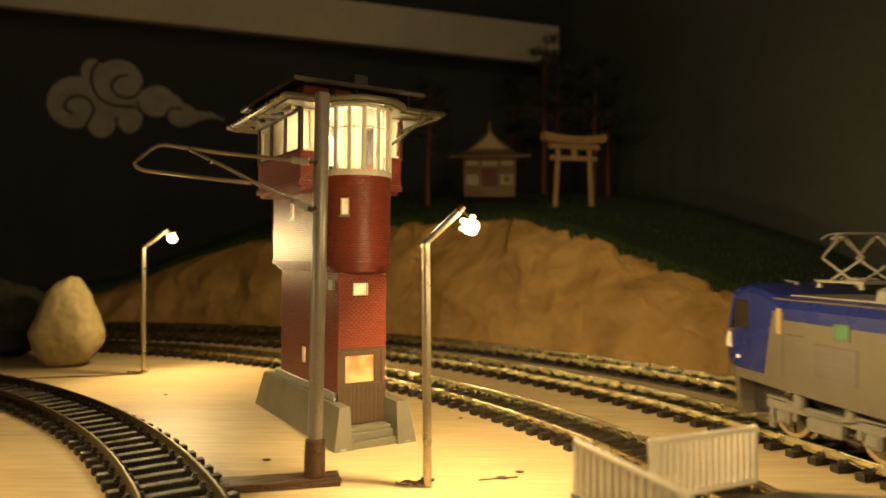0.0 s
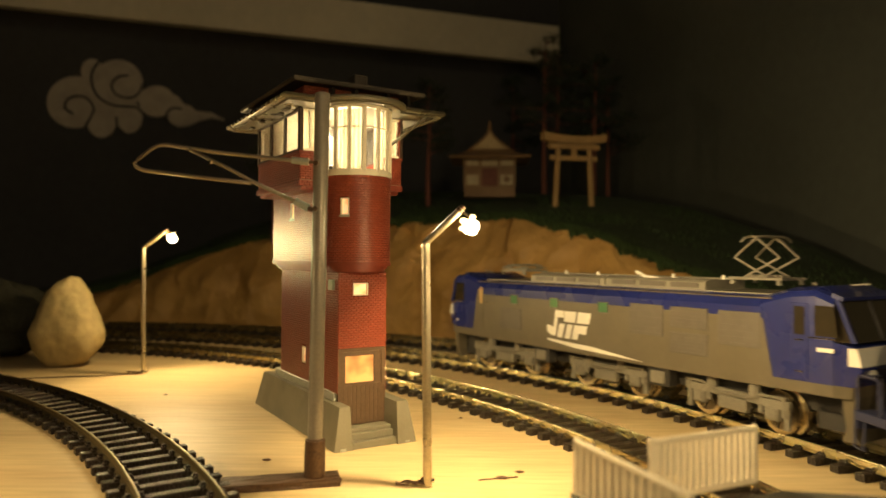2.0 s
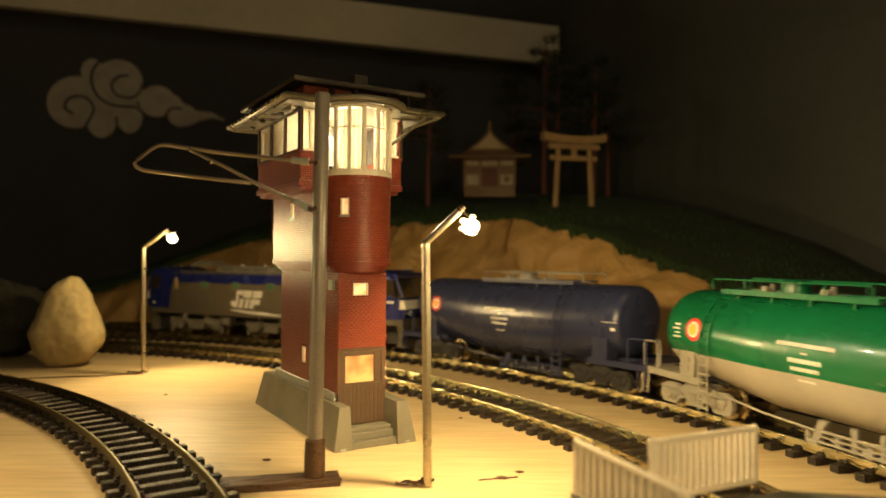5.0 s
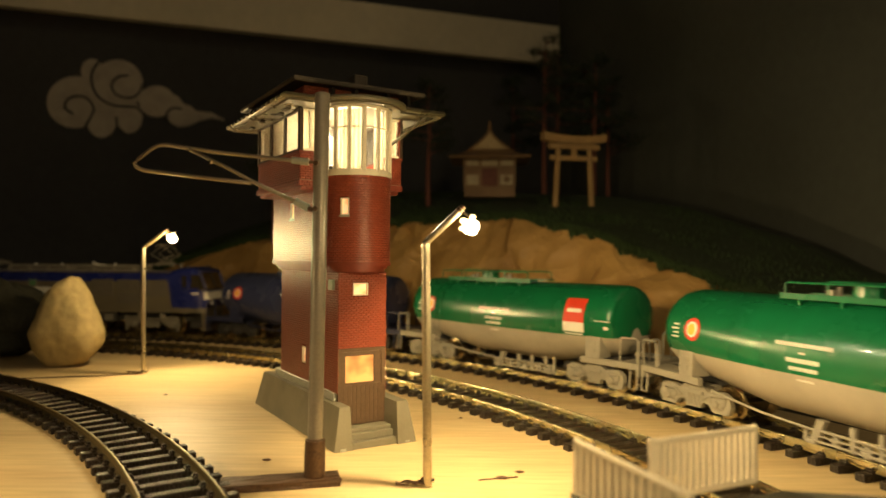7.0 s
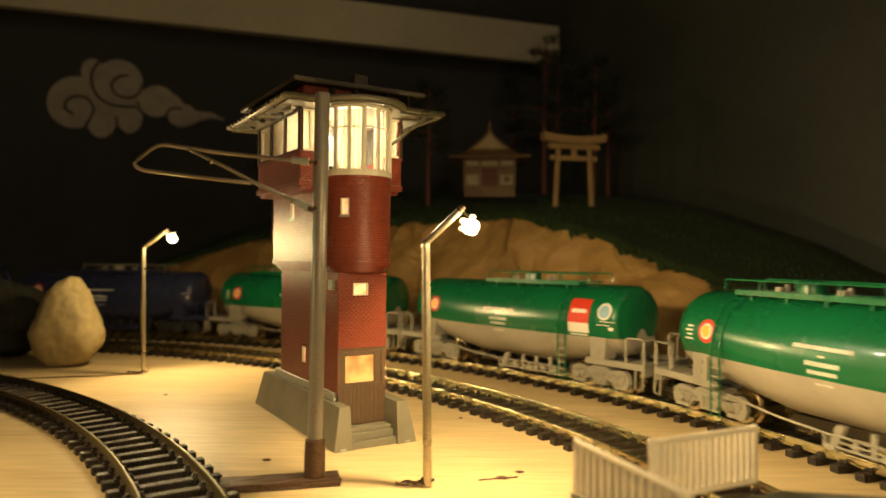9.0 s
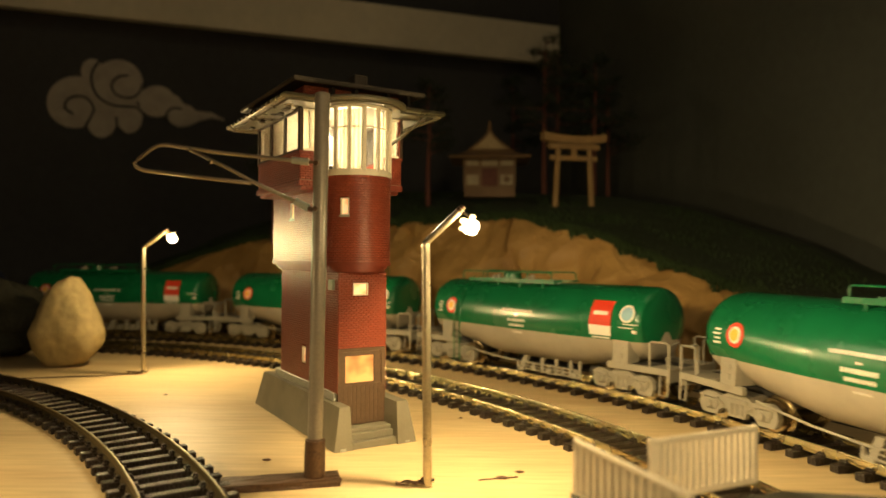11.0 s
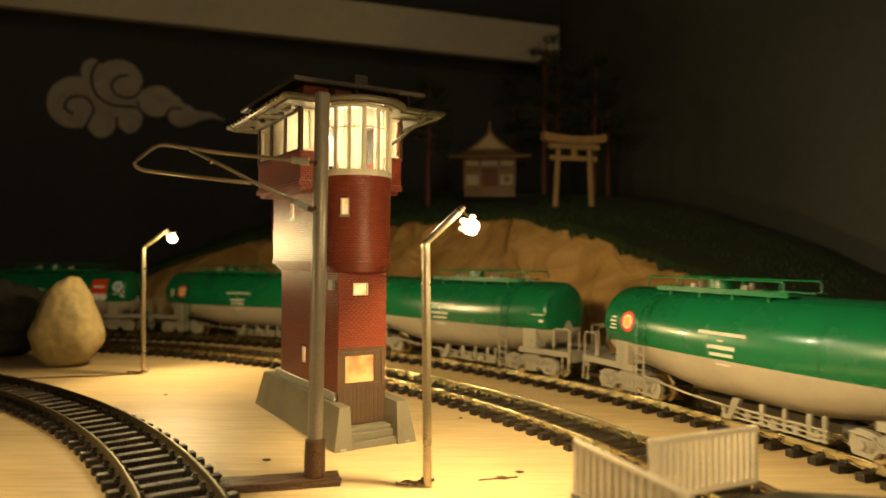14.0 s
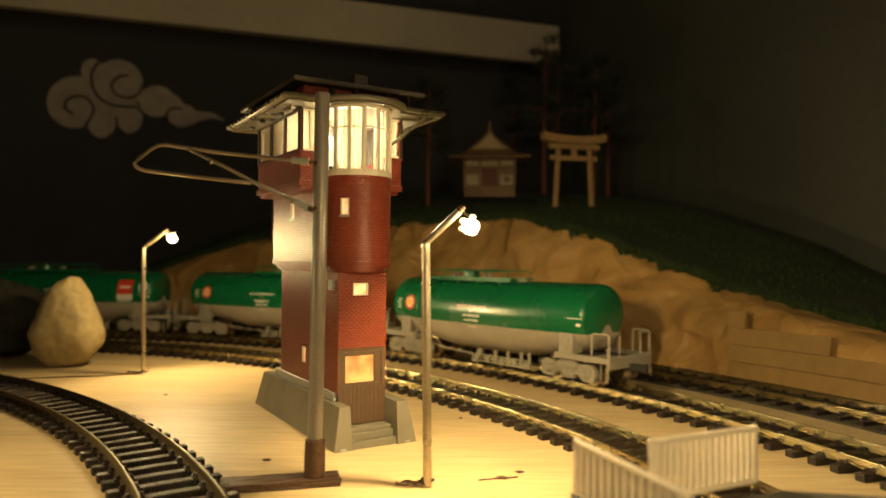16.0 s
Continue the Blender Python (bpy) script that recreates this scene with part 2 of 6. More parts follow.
PLATFORM = mat("dark_grey_platform", (0.085, 0.08, 0.065), 0.7, grain=900, vary=0.25, bump=0.4)
LOCO_BLUE = mat("dark_blue_paint", (0.016, 0.024, 0.155), 0.28, grain=400, vary=0.05, bump=0.02, coat=0.3)
LOCO_GREY = mat("warm_grey_paint", (0.128, 0.108, 0.074), 0.38, grain=400, vary=0.04, bump=0.02)
LOCO_VENT = mat("grille_grey", (0.118, 0.102, 0.082), 0.5, grain=400, vary=0.1)
LOCO_ROOF = mat("grey_roof_paint", (0.235, 0.215, 0.172), 0.45, grain=500, vary=0.08)
UNDER = mat("underframe_grey", (0.195, 0.178, 0.142), 0.45, grain=700, vary=0.15)
UNDER_DARK = mat("underframe_dark", (0.03, 0.028, 0.026), 0.5, grain=700)
WHITE = mat("white_print", (0.80, 0.77, 0.70), 0.5, grain=500, vary=0.03, bump=0)
GREEN_GLASS = mat("green_tinted_window", (0.10, 0.22, 0.11), 0.15, grain=300, vary=0.05, bump=0, coat=0.5)
DARK_GLASS = mat("dark_cab_window", (0.035, 0.028, 0.018), 0.08, grain=300, bump=0, coat=0.5)
BRASSY = mat("brass_window_bar", (0.50, 0.34, 0.15), 0.4, 0.3, grain=600)
WHEEL = mat("blackened_metal_wheel", (0.20, 0.17, 0.12), 0.3, 0.9, grain=700)
TYRE = mat("bright_wheel_rim", (0.55, 0.46, 0.30), 0.22, 1.0, grain=700)
TANK_GREEN = mat("green_tank_paint", (0.006, 0.128, 0.048), 0.26, grain=300, vary=0.04, bump=0.01, coat=0.25)
TANK_CREAM = mat("pale_grey_tank_paint", (0.40, 0.36, 0.285), 0.38, grain=300, vary=0.04, bump=0.01)
TANK_BLUE = mat("navy_tank_paint", (0.030, 0.036, 0.085), 0.28, grain=300, vary=0.04, bump=0.01, coat=0.25)
FRAME_CREAM = mat("pale_grey_frame", (0.33, 0.305, 0.245), 0.45, grain=500, vary=0.08)
FRAME_BLUE = mat("navy_frame", (0.028, 0.032, 0.075), 0.4, grain=500, vary=0.08)
RED = mat("red_print", (0.62, 0.045, 0.018), 0.45, grain=500, vary=0.03, bump=0)
YELLOW = mat("yellow_print", (0.80, 0.45, 0.04), 0.45, grain=500, vary=0.03, bump=0)
SKYBLUE = mat("pale_blue_print", (0.25, 0.45, 0.60), 0.45, grain=500, vary=0.03, bump=0)
CABLE = mat("beige_cable", (0.62, 0.47, 0.32), 0.4, grain=700, vary=0.05)
ROADBED = mat("shaded_grey_roadbed", (0.062, 0.056, 0.045), 0.85, grain=700, vary=0.35, bump=0.6, stain=40)
DARK_SOIL = mat("blackout_mound", (0.020, 0.020, 0.012), 0.95, grain=200, vary=0.4, bump=0.8, depth=0.002)


# ---- building helpers (millimetres in, metres out) ----
def part(name, bm, material, parent=None, label="", smooth=False, uv=False):
    me = bpy.data.meshes.new(name)
    bmesh.ops.recalc_face_normals(bm, faces=bm.faces)
    if uv:
        lay = bm.loops.layers.uv.new("uv")
        bm.normal_update()
        for f in bm.faces:
            n = f.normal
            if abs(n.z) > 0.9:
                tx, ty = Vector((1, 0, 0)), Vector((0, 1, 0))
            else:
                tx, ty = Vector((-n.y, n.x, 0)).normalized(), Vector((0, 0, 1))
            for lp in f.loops:
                lp[lay].uv = (lp.vert.co.dot(tx) * MM + 0.5, lp.vert.co.dot(ty) * MM + 0.5)
    bmesh.ops.scale(bm, vec=(MM, MM, MM), verts=bm.verts)
    bm.to_mesh(me)
    bm.free()
    for m in (material if isinstance(material, (list, tuple)) else (material,)):
        me.materials.append(m)
    if smooth:
        me.shade_smooth() if smooth is True else me.set_sharp_from_angle(angle=radians(smooth))
        if smooth is not True:
            for f in me.polygons:
                f.use_smooth = True
    ob = new(name, me)
    if parent is not None:
        ob.parent = parent
    if label:
        tagged(ob, label)
    return ob


def thing(name, m, label, category, group="", kind=""):
    ob = new(name)
    ob.empty_display_size = 0.01
    ob.matrix_basis = m
    return tagged(ob, label, category, group, kind)


def add_box(bm, x0, x1, y0, y1, z0, z1, bevel=0.0, m=None, mi=0):
    r = bmesh.ops.create_cube(bm, size=1.0)
    vs = r["verts"]
    for v in vs:
        v.co = Vector(((x0 + x1) / 2 + v.co.x * (x1 - x0), (y0 + y1) / 2 + v.co.y * (y1 - y0), (z0 + z1) / 2 + v.co.z * (z1 - z0)))
    if m is not None:
        bmesh.ops.transform(bm, matrix=m, verts=vs)
    faces = {f for v in vs for f in v.link_faces}
    for f in faces:
        f.material_index = mi
    if bevel:
        bmesh.ops.bevel(bm, geom=list({e for v in vs for e in v.link_edges}), offset=bevel, segments=1, affect="EDGES")
    return bm


def box(x0, x1, y0, y1, z0, z1, bevel=0.0, m=None):
    return add_box(bmesh.new(), x0, x1, y0, y1, z0, z1, bevel, m)


def add_rod(bm, a, b, r, r2=None, seg=8):
    a, b = Vector(a), Vector(b)
    d = b - a
    q = d.to_track_quat("Z", "Y").to_matrix().to_4x4()
    m = Matrix.Translation((a + b) / 2) @ q
    bmesh.ops.create_cone(bm, cap_ends=True, segments=seg, radius1=r, radius2=r if r2 is None else r2, depth=d.length, matrix=m)
    return bm


def rod(a, b, r, r2=None, seg=8):
    return add_rod(bmesh.new(), a, b, r, r2, seg)


def add_tube(bm, pts, r, seg=8):
    """A bent tube along points."""
    pts = [Vector(p) for p in pts]
    rings = []
    up = Vector((0.31, 0.17, 0.93)).normalized()
    for i, p in enumerate(pts):
        d = (pts[min(i + 1, len(pts) - 1)] - pts[max(i - 1, 0)]).normalized()
        x = d.cross(up)
        if x.length < 0.2:
            x = d.cross(Vector((1, 0, 0)))
        x.normalize()
        y = d.cross(x)
        rings.append([bm.verts.new(p + (x * math.cos(k * 2 * math.pi / seg) + y * math.sin(k * 2 * math.pi / seg)) * r) for k in range(seg)])
    for a, b in zip(rings, rings[1:]):
        for k in range(seg):
            bm.faces.new((a[k], a[(k + 1) % seg], b[(k + 1) % seg], b[k]))
    bm.faces.new(rings[0]), bm.faces.new(rings[-1])
    return bm


def tube(pts, r, seg=8):
    return add_tube(bmesh.new(), pts, r, seg)


def add_prism(bm, outline, z0, z1, mi=0):
    lo = [bm.verts.new((x, y, z0)) for x, y in outline]
    hi = [bm.verts.new((x, y, z1)) for x, y in outline]
    n = len(outline)
    fs = [bm.faces.new(lo), bm.faces.new(hi)]
    for i in range(n):
        fs.append(bm.faces.new((lo[i], lo[(i + 1) % n], hi[(i + 1) % n], hi[i])))
    for f in fs:
        f.material_index = mi
    return bm


def prism(outline, z0, z1):
    return add_prism(bmesh.new(), outline, z0, z1)


def loft(sections, closed=True, caps=True):
    """Skin over rings of points (lists of equal length)."""
    bm = bmesh.new()
    rings = [[bm.verts.new(p) for p in s] for s in sections]
    n = len(rings[0])
    for a, b in zip(rings, rings[1:]):
        for k in range(n if closed else n - 1):
            bm.faces.new((a[k], a[(k + 1) % n], b[(k + 1) % n], b[k]))
    if caps:
        bm.faces.new(rings[0]), bm.faces.new(rings[-1])
    return bm


def arc(cx, cy, r, a0, a1, n):
    return [(cx + r * math.cos(radians(a0 + (a1 - a0) * i / n)), cy + r * math.sin(radians(a0 + (a1 - a0) * i / n))) for i in range(n + 1)]


def smooth_line(knots, n):
    """Points of a smooth curve through plan knots."""
    ks = [Vector(k) for k in (knots[0], *knots, knots[-1])]
    out = []
    for a, b, c, d in zip(ks, ks[1:], ks[2:], ks[3:]):
        for i in range(n):
            f = i / n
            out.append(0.5 * (2 * b + (c - a) * f + (2 * a - 5 * b + 4 * c - d) * f * f + (3 * b - a - 3 * c + d) * f ** 3))
    return [tuple(p) for p in out + [ks[-2]]]


# ---- the line of the tracks ----
RAIL_Z = 0.005
GAUGE = 0.0165
K_S = (-0.35, -0.15, 0.0, 0.15, 0.3, 0.45, 0.65)
K_V = (2.5775, 2.6155, 2.1780, 2.0107, 2.3621, 2.4242, 2.4491)
GRID = np.arange(-1.6, 1.5, 0.004)
_turn = np.cumsum(np.interp(GRID, K_S, K_V)) * 0.004
_zero = int(np.argmin(abs(GRID)))
_turn = _turn - _turn[_zero] + 2.1489
_px = np.cumsum(np.cos(_turn)) * 0.004
_py = np.cumsum(np.sin(_turn)) * 0.004
_px += 0.0754 - _px[_zero]
_py += 0.3018 - _py[_zero]


def on_line(s, n=0.0):
    """Place and heading on the main line; n metres to the left of it."""
    x, y, a = float(np.interp(s, GRID, _px)), float(np.interp(s, GRID, _py)), float(np.interp(s, GRID, _turn))
    return x - n * math.sin(a), y + n * math.cos(a), a


# ---- ground and room ----
def ground():
    bm = box(-1300, 800, -700, 1250, -18, 0)
    return tagged(part("ground", bm, PLY), "pale plywood baseboard of the model railway", "ground", kind="structure")


def room():
    # the back wall, and the side wall that it meets in the corner
    def slab(name, a, b, mat_, label):
        d = Vector((b[0] - a[0], b[1] - a[1]))
        n = Vector((d.y, -d.x)).normalized() * 20
        bm = prism([a, b, (b[0] + n.x, b[1] + n.y), (a[0] + n.x, a[1] + n.y)], 0, 900)
        return tagged(part(name, bm, mat_), label, "wall", kind="structure")
    slab("wall_north", (167, 1000), (-1300, 504), WALL_DARK, "dark painted back wall of the layout room")
    slab("wall_east", (743, -705), (167, 1000), WALL_OLIVE, "dim olive grey side wall")
    slab("wall_west", (-1300, 504), (-1300, -705), WALL_DARK, "dark side wall")
    slab("wall_south", (-1300, -705), (743, -705), WALL_OLIVE, "dim wall behind the layout")
    bm = box(-1300, 800, -700, 1060, 900, 920)
    tagged(part("ceiling", bm, WALL_DARK), "dark ceiling", "ceiling", kind="structure")
    # the white board that hangs across the back
    t = thing("hanging_board", Matrix.Identity(4), "long white board hanging high before the dark wall", "board")
    a, b = Vector((-900, 592)), Vector((159, 950))
    d = (b - a).normalized()
    n = Vector((-d.y, d.x)) * 12
    bm = prism([(a.x, a.y), (b.x, b.y), (b.x + n.x, b.y + n.y), (a.x + n.x, a.y + n.y)], 328, 380)
    part("board", bm, BEAM, t)
    # back stays that carry it from the wall
    part("bracket", box(100, 112, 935, 975, 340, 352), BEAM, t)


def cloud():
    """A painted swirling cloud on the back wall."""
    t = thing("painted_cloud", pose(0.167, 1.0, 0, 0, 0, 18.68), "grey painted cloud with spiral curls on the dark wall", "wall painting")

    def P(x, y):
        # a point of the wall, along it and up
        q = (x - 784) / 1219.0
        far = (1000 - 0.338 * 167) / (1 - 0.338 * q)
        return (far * q - 167) * 0.9473 + (far - 1000) * 0.3203, EYE_Z * 1000 + (454.5 - y) / 1219.0 * far
    bm = bmesh.new()

    def disc(x, y, rx, ry=None, off=0.0, n=30):
        ry = ry or rx
        vs = []
        for i in range(n):
            a = 2 * math.pi * i / n
            X, Z = P(x + rx * math.cos(a), y + ry * math.sin(a))
            vs.append((X, Z))
        lo = [bm.verts.new((X, -1 - off, Z)) for X, Z in vs]
        hi = [bm.verts.new((X, -3 - off, Z)) for X, Z in vs]
        bm.faces.new(lo), bm.faces.new(hi)
        for i in range(n):
            bm.faces.new((lo[i], lo[(i + 1) % n], hi[(i + 1) % n], hi[i]))
    for i, (x, y, rx, ry) in enumerate(((130, 185, 50, 46), (160, 130, 20, 22), (205, 155, 46, 46), (275, 183, 32, 28),
                                        (178, 218, 26, 30), (226, 212, 24, 28), (320, 208, 26, 20), (180, 185, 40, 36))):
        disc(x, y, rx, ry, i * 0.25)
    # the trailing tail
    tail = [(296, 192, 24), (312, 201, 27), (331, 212, 15), (351, 209, 8), (372, 207, 4.5), (395, 216, 0.8)]
    lo, hi = [], []
    for x, y, w in tail:
        lo.append(P(x, y + w)), hi.append(P(x, y - w))
    ring = lo + hi[::-1]
    vs = [bm.verts.new((X, -5.2, Z)) for X, Z in ring]
    ws = [bm.verts.new((X, -1, Z)) for X, Z in ring]
    bm.faces.new(vs), bm.faces.new(ws)
    for i in range(len(ring)):
        bm.faces.new((vs[i], vs[(i + 1) % len(ring)], ws[(i + 1) % len(ring)], ws[i]))
    part("cloud_shape", bm, CLOUD, t)
    # the dark spiral strokes
    for knots in (((225, 138), (206, 141), (195, 157), (204, 172), (225, 178), (242, 171), (250, 152)),
                  ((172, 114), (161, 132), (160, 152), (171, 175), (198, 191), (236, 194), (248, 203)),
                  ((128, 206), (114, 196), (118, 181), (136, 175), (154, 181), (164, 198), (157, 216), (149, 229)),
                  ((204, 212), (206, 228), (217, 238)), ((294, 216), (294, 204), (304, 195), (320, 197))):
        pts = []
        for x, y in smooth_line(knots, 6):
            X, Z = P(x, y)
            pts.append((X, -5.4, Z))
        part("spiral_stroke", tube(pts, 1.35, 5), WALL_DARK, t, "dark spiral stroke")


# ---- tracks ----
TIE_STEP = 0.0083


def sleeper_mesh():
    bm = box(-1.6, 1.6, -14, 14, 0, 2.3, 0.25)
    for y in (-8.75, 8.75):
        add_box(bm, -1.3, 1.3, y - 2.3, y + 2.3, 2.3, 2.9)
        # clips that hold the rail's foot on both sides
        for sg in (-1, 1):
            add_box(bm, -1.0, 1.0, y + sg * 1.5 - 0.65, y + sg * 1.5 + 0.65, 2.9, 3.5, 0.2)
    return part("sleeper_master", bm, TIE)


def rail_bm(places):
    """A rail of real section swept along (x, y, heading) places, in millimetres."""
    prof = ((-1.1, 2.3), (1.1, 2.3), (1.1, 2.7), (0.3, 3.1), (0.22, 4.1), (0.46, 4.35), (0.46, 4.68), (0.34, 4.9), (0.12, 5.0), (-0.12, 5.0), (-0.34, 4.9), (-0.46, 4.68), (-0.46, 4.35), (-0.22, 4.1), (-0.3, 3.1), (-1.1, 2.7))
    return loft([[(x * 1000 - o * math.sin(a), y * 1000 + o * math.cos(a), z) for o, z in prof] for x, y, a in places])


def track(name, label, place_at, s0, s1, master, metal=RAIL_TOP):
    t = thing(name, Matrix.Identity(4), label, "railway track", "model railway tracks")
    n = int((s1 - s0) / 0.008)
    for side in (GAUGE / 2 + 0.0005, -GAUGE / 2 - 0.0005):
        pl = []
        for i in range(n + 1):
            x, y, a = place_at(s0 + (s1 - s0) * i / n)
            pl.append((x - side * math.sin(a), y + side * math.cos(a), a))
        part("rail", rail_bm(pl), metal, t, "worn metal rail", smooth=48)
    k = int((s1 - s0) / TIE_STEP)
    for i in range(min(k, 298)):
        x, y, a = place_at(s0 + i * TIE_STEP)
        ob = new("sleeper", master.data)
        ob.parent = t
        ob.matrix_basis = pose(x, y, 0, 0, 0, math.degrees(a) + random.uniform(-1.2, 1.2))
    return t


def left_line(s):
    a = s / 0.442
    return -0.4415 + 0.442 * math.cos(a), -0.063 + 0.442 * math.sin(a), a + math.pi / 2


def roadbed():
    """A thin strip that carries the outer track along the hill; its dark grey includes the shade there."""
    secs = []
    for q in np.arange(-0.36, 1.0, 0.01):
        sec = []
        for n, z in ((0.0395, 0.0), (0.0402, 0.5), (0.0815, 0.5), (0.0822, 0.0)):
            x, y, _ = on_line(q, -n)
            sec.append((x * 1000, y * 1000, z))
        secs.append(sec)
    tagged(part("roadbed", loft(secs), ROADBED), "grey roadbed strip under the outer track, darkened for the shade there", "roadbed", kind="structure")


def tracks():
    roadbed()
    master = sleeper_mesh()
    track("main_track", "curved model track with brass-coloured rails on black sleepers", lambda s: on_line(s, 0), -0.42, 1.0, master)
    track("inner_track", "curved inner model track with shiny rails beside the tower", lambda s: on_line(s, 0.0598), -0.36, 0.95, master)
    track("outer_track", "dim outer model track along the foot of the brown hill", lambda s: on_line(s, -0.056), -0.36, 1.0, master)
    track("branch_track", "tightly curved near track with worn rails on black sleepers", left_line, -0.16, 0.75, master, RAIL_OLD)
    bpy.data.objects.remove(master)


# ---- the signal tower ----
TOWER = Matrix.Translation((-0.0337, 0.2235, 0)) @ Matrix.Rotation(radians(31.5), 4, "Z")


def wall_with_holes(u0, u1, z0, z1, holes, thick, face, cuts=()):
    """An upright wall with real openings. face(u, d, z) turns wall coordinates into tower coordinates."""
    us = sorted({u0, u1, *cuts, *[h[0] for h in holes], *[h[1] for h in holes]})
    zs = sorted({z0, z1, *[h[2] for h in holes], *[h[3] for h in holes]})
    bm = bmesh.new()

    def solid(i, j):
        if i < 0 or j < 0 or i >= len(us) - 1 or j >= len(zs) - 1:
            return False
        cu, cz = (us[i] + us[i + 1]) / 2, (zs[j] + zs[j + 1]) / 2
        return not any(h[0] < cu < h[1] and h[2] < cz < h[3] for h in holes)

    def quad(*pts):
        bm.faces.new([bm.verts.new(face(*q)) for q in pts])
    for i in range(len(us) - 1):
        for j in range(len(zs) - 1):
            if not solid(i, j):
                continue
            a, b, c, d = us[i], us[i + 1], zs[j], zs[j + 1]
            quad((a, 0, c), (b, 0, c), (b, 0, d), (a, 0, d))
            quad((a, thick, c), (a, thick, d), (b, thick, d), (b, thick, c))
            for (di, dj, p, q) in ((-1, 0, (a, c), (a, d)), (1, 0, (b, c), (b, d)), (0, -1, (a, c), (b, c)), (0, 1, (a, d), (b, d))):
                if not solid(i + di, j + dj):
                    quad((p[0], 0, p[1]), (q[0], 0, q[1]), (q[0], thick, q[1]), (p[0], thick, p[1]))
    bmesh.ops.remove_doubles(bm, verts=bm.verts, dist=0.001)
    return bm


def brick_skin(u0, u1, z0, z1, holes, face, parent, shift=0.0, long=1.75, high=0.78, joint=0.16):
    """Courses of small proud bricks over a wall, in running bond, cut at the openings."""
    rnd = random.Random(int((u0 + u1 + z0) * 10))
    verts, faces = [], []
    rows = int((z1 - z0) / high)
    h = (z1 - z0) / rows
    for r in range(rows):
        za, zb = z0 + r * h + joint / 2, z0 + (r + 1) * h - joint / 2
        u = u0 + (r % 2) * long * 0.5 - long + shift
        while u < u1:
            a, b = max(u + joint / 2, u0), min(u + long - joint / 2, u1)
            u += long
            if b - a < 0.25:
                continue
            for hu0, hu1, hz0, hz1 in holes:
                if za < hz1 and zb > hz0 and a < hu1 and b > hu0:
                    if a < hu0:
                        b = hu0
                    elif b > hu1:
                        a = hu1
                    else:
                        b = a
            if b - a < 0.25:
                continue
            d = [-0.24 + rnd.uniform(-0.045, 0.045) for _ in range(4)]
            c = 0.09
            k = len(verts)
            verts += [face(a, 0.05, za), face(b, 0.05, za), face(b, 0.05, zb), face(a, 0.05, zb),
                      face(a + c, d[0], za + c), face(b - c, d[1], za + c), face(b - c, d[2], zb - c), face(a + c, d[3], zb - c)]
            faces += [(k + 4, k + 5, k + 6, k + 7), (k, k + 1, k + 5, k + 4), (k + 1, k + 2, k + 6, k + 5), (k + 2, k + 3, k + 7, k + 6), (k + 3, k, k + 4, k + 7)]
    bm = bmesh.new()
    vs = [bm.verts.new(v) for v in verts]
    for f in faces:
        bm.faces.new([vs[i] for i in f])
    ob = part("brickwork", bm, BRICKS, parent, "small moulded red bricks")
    return tagged(ob, kind="stuff")


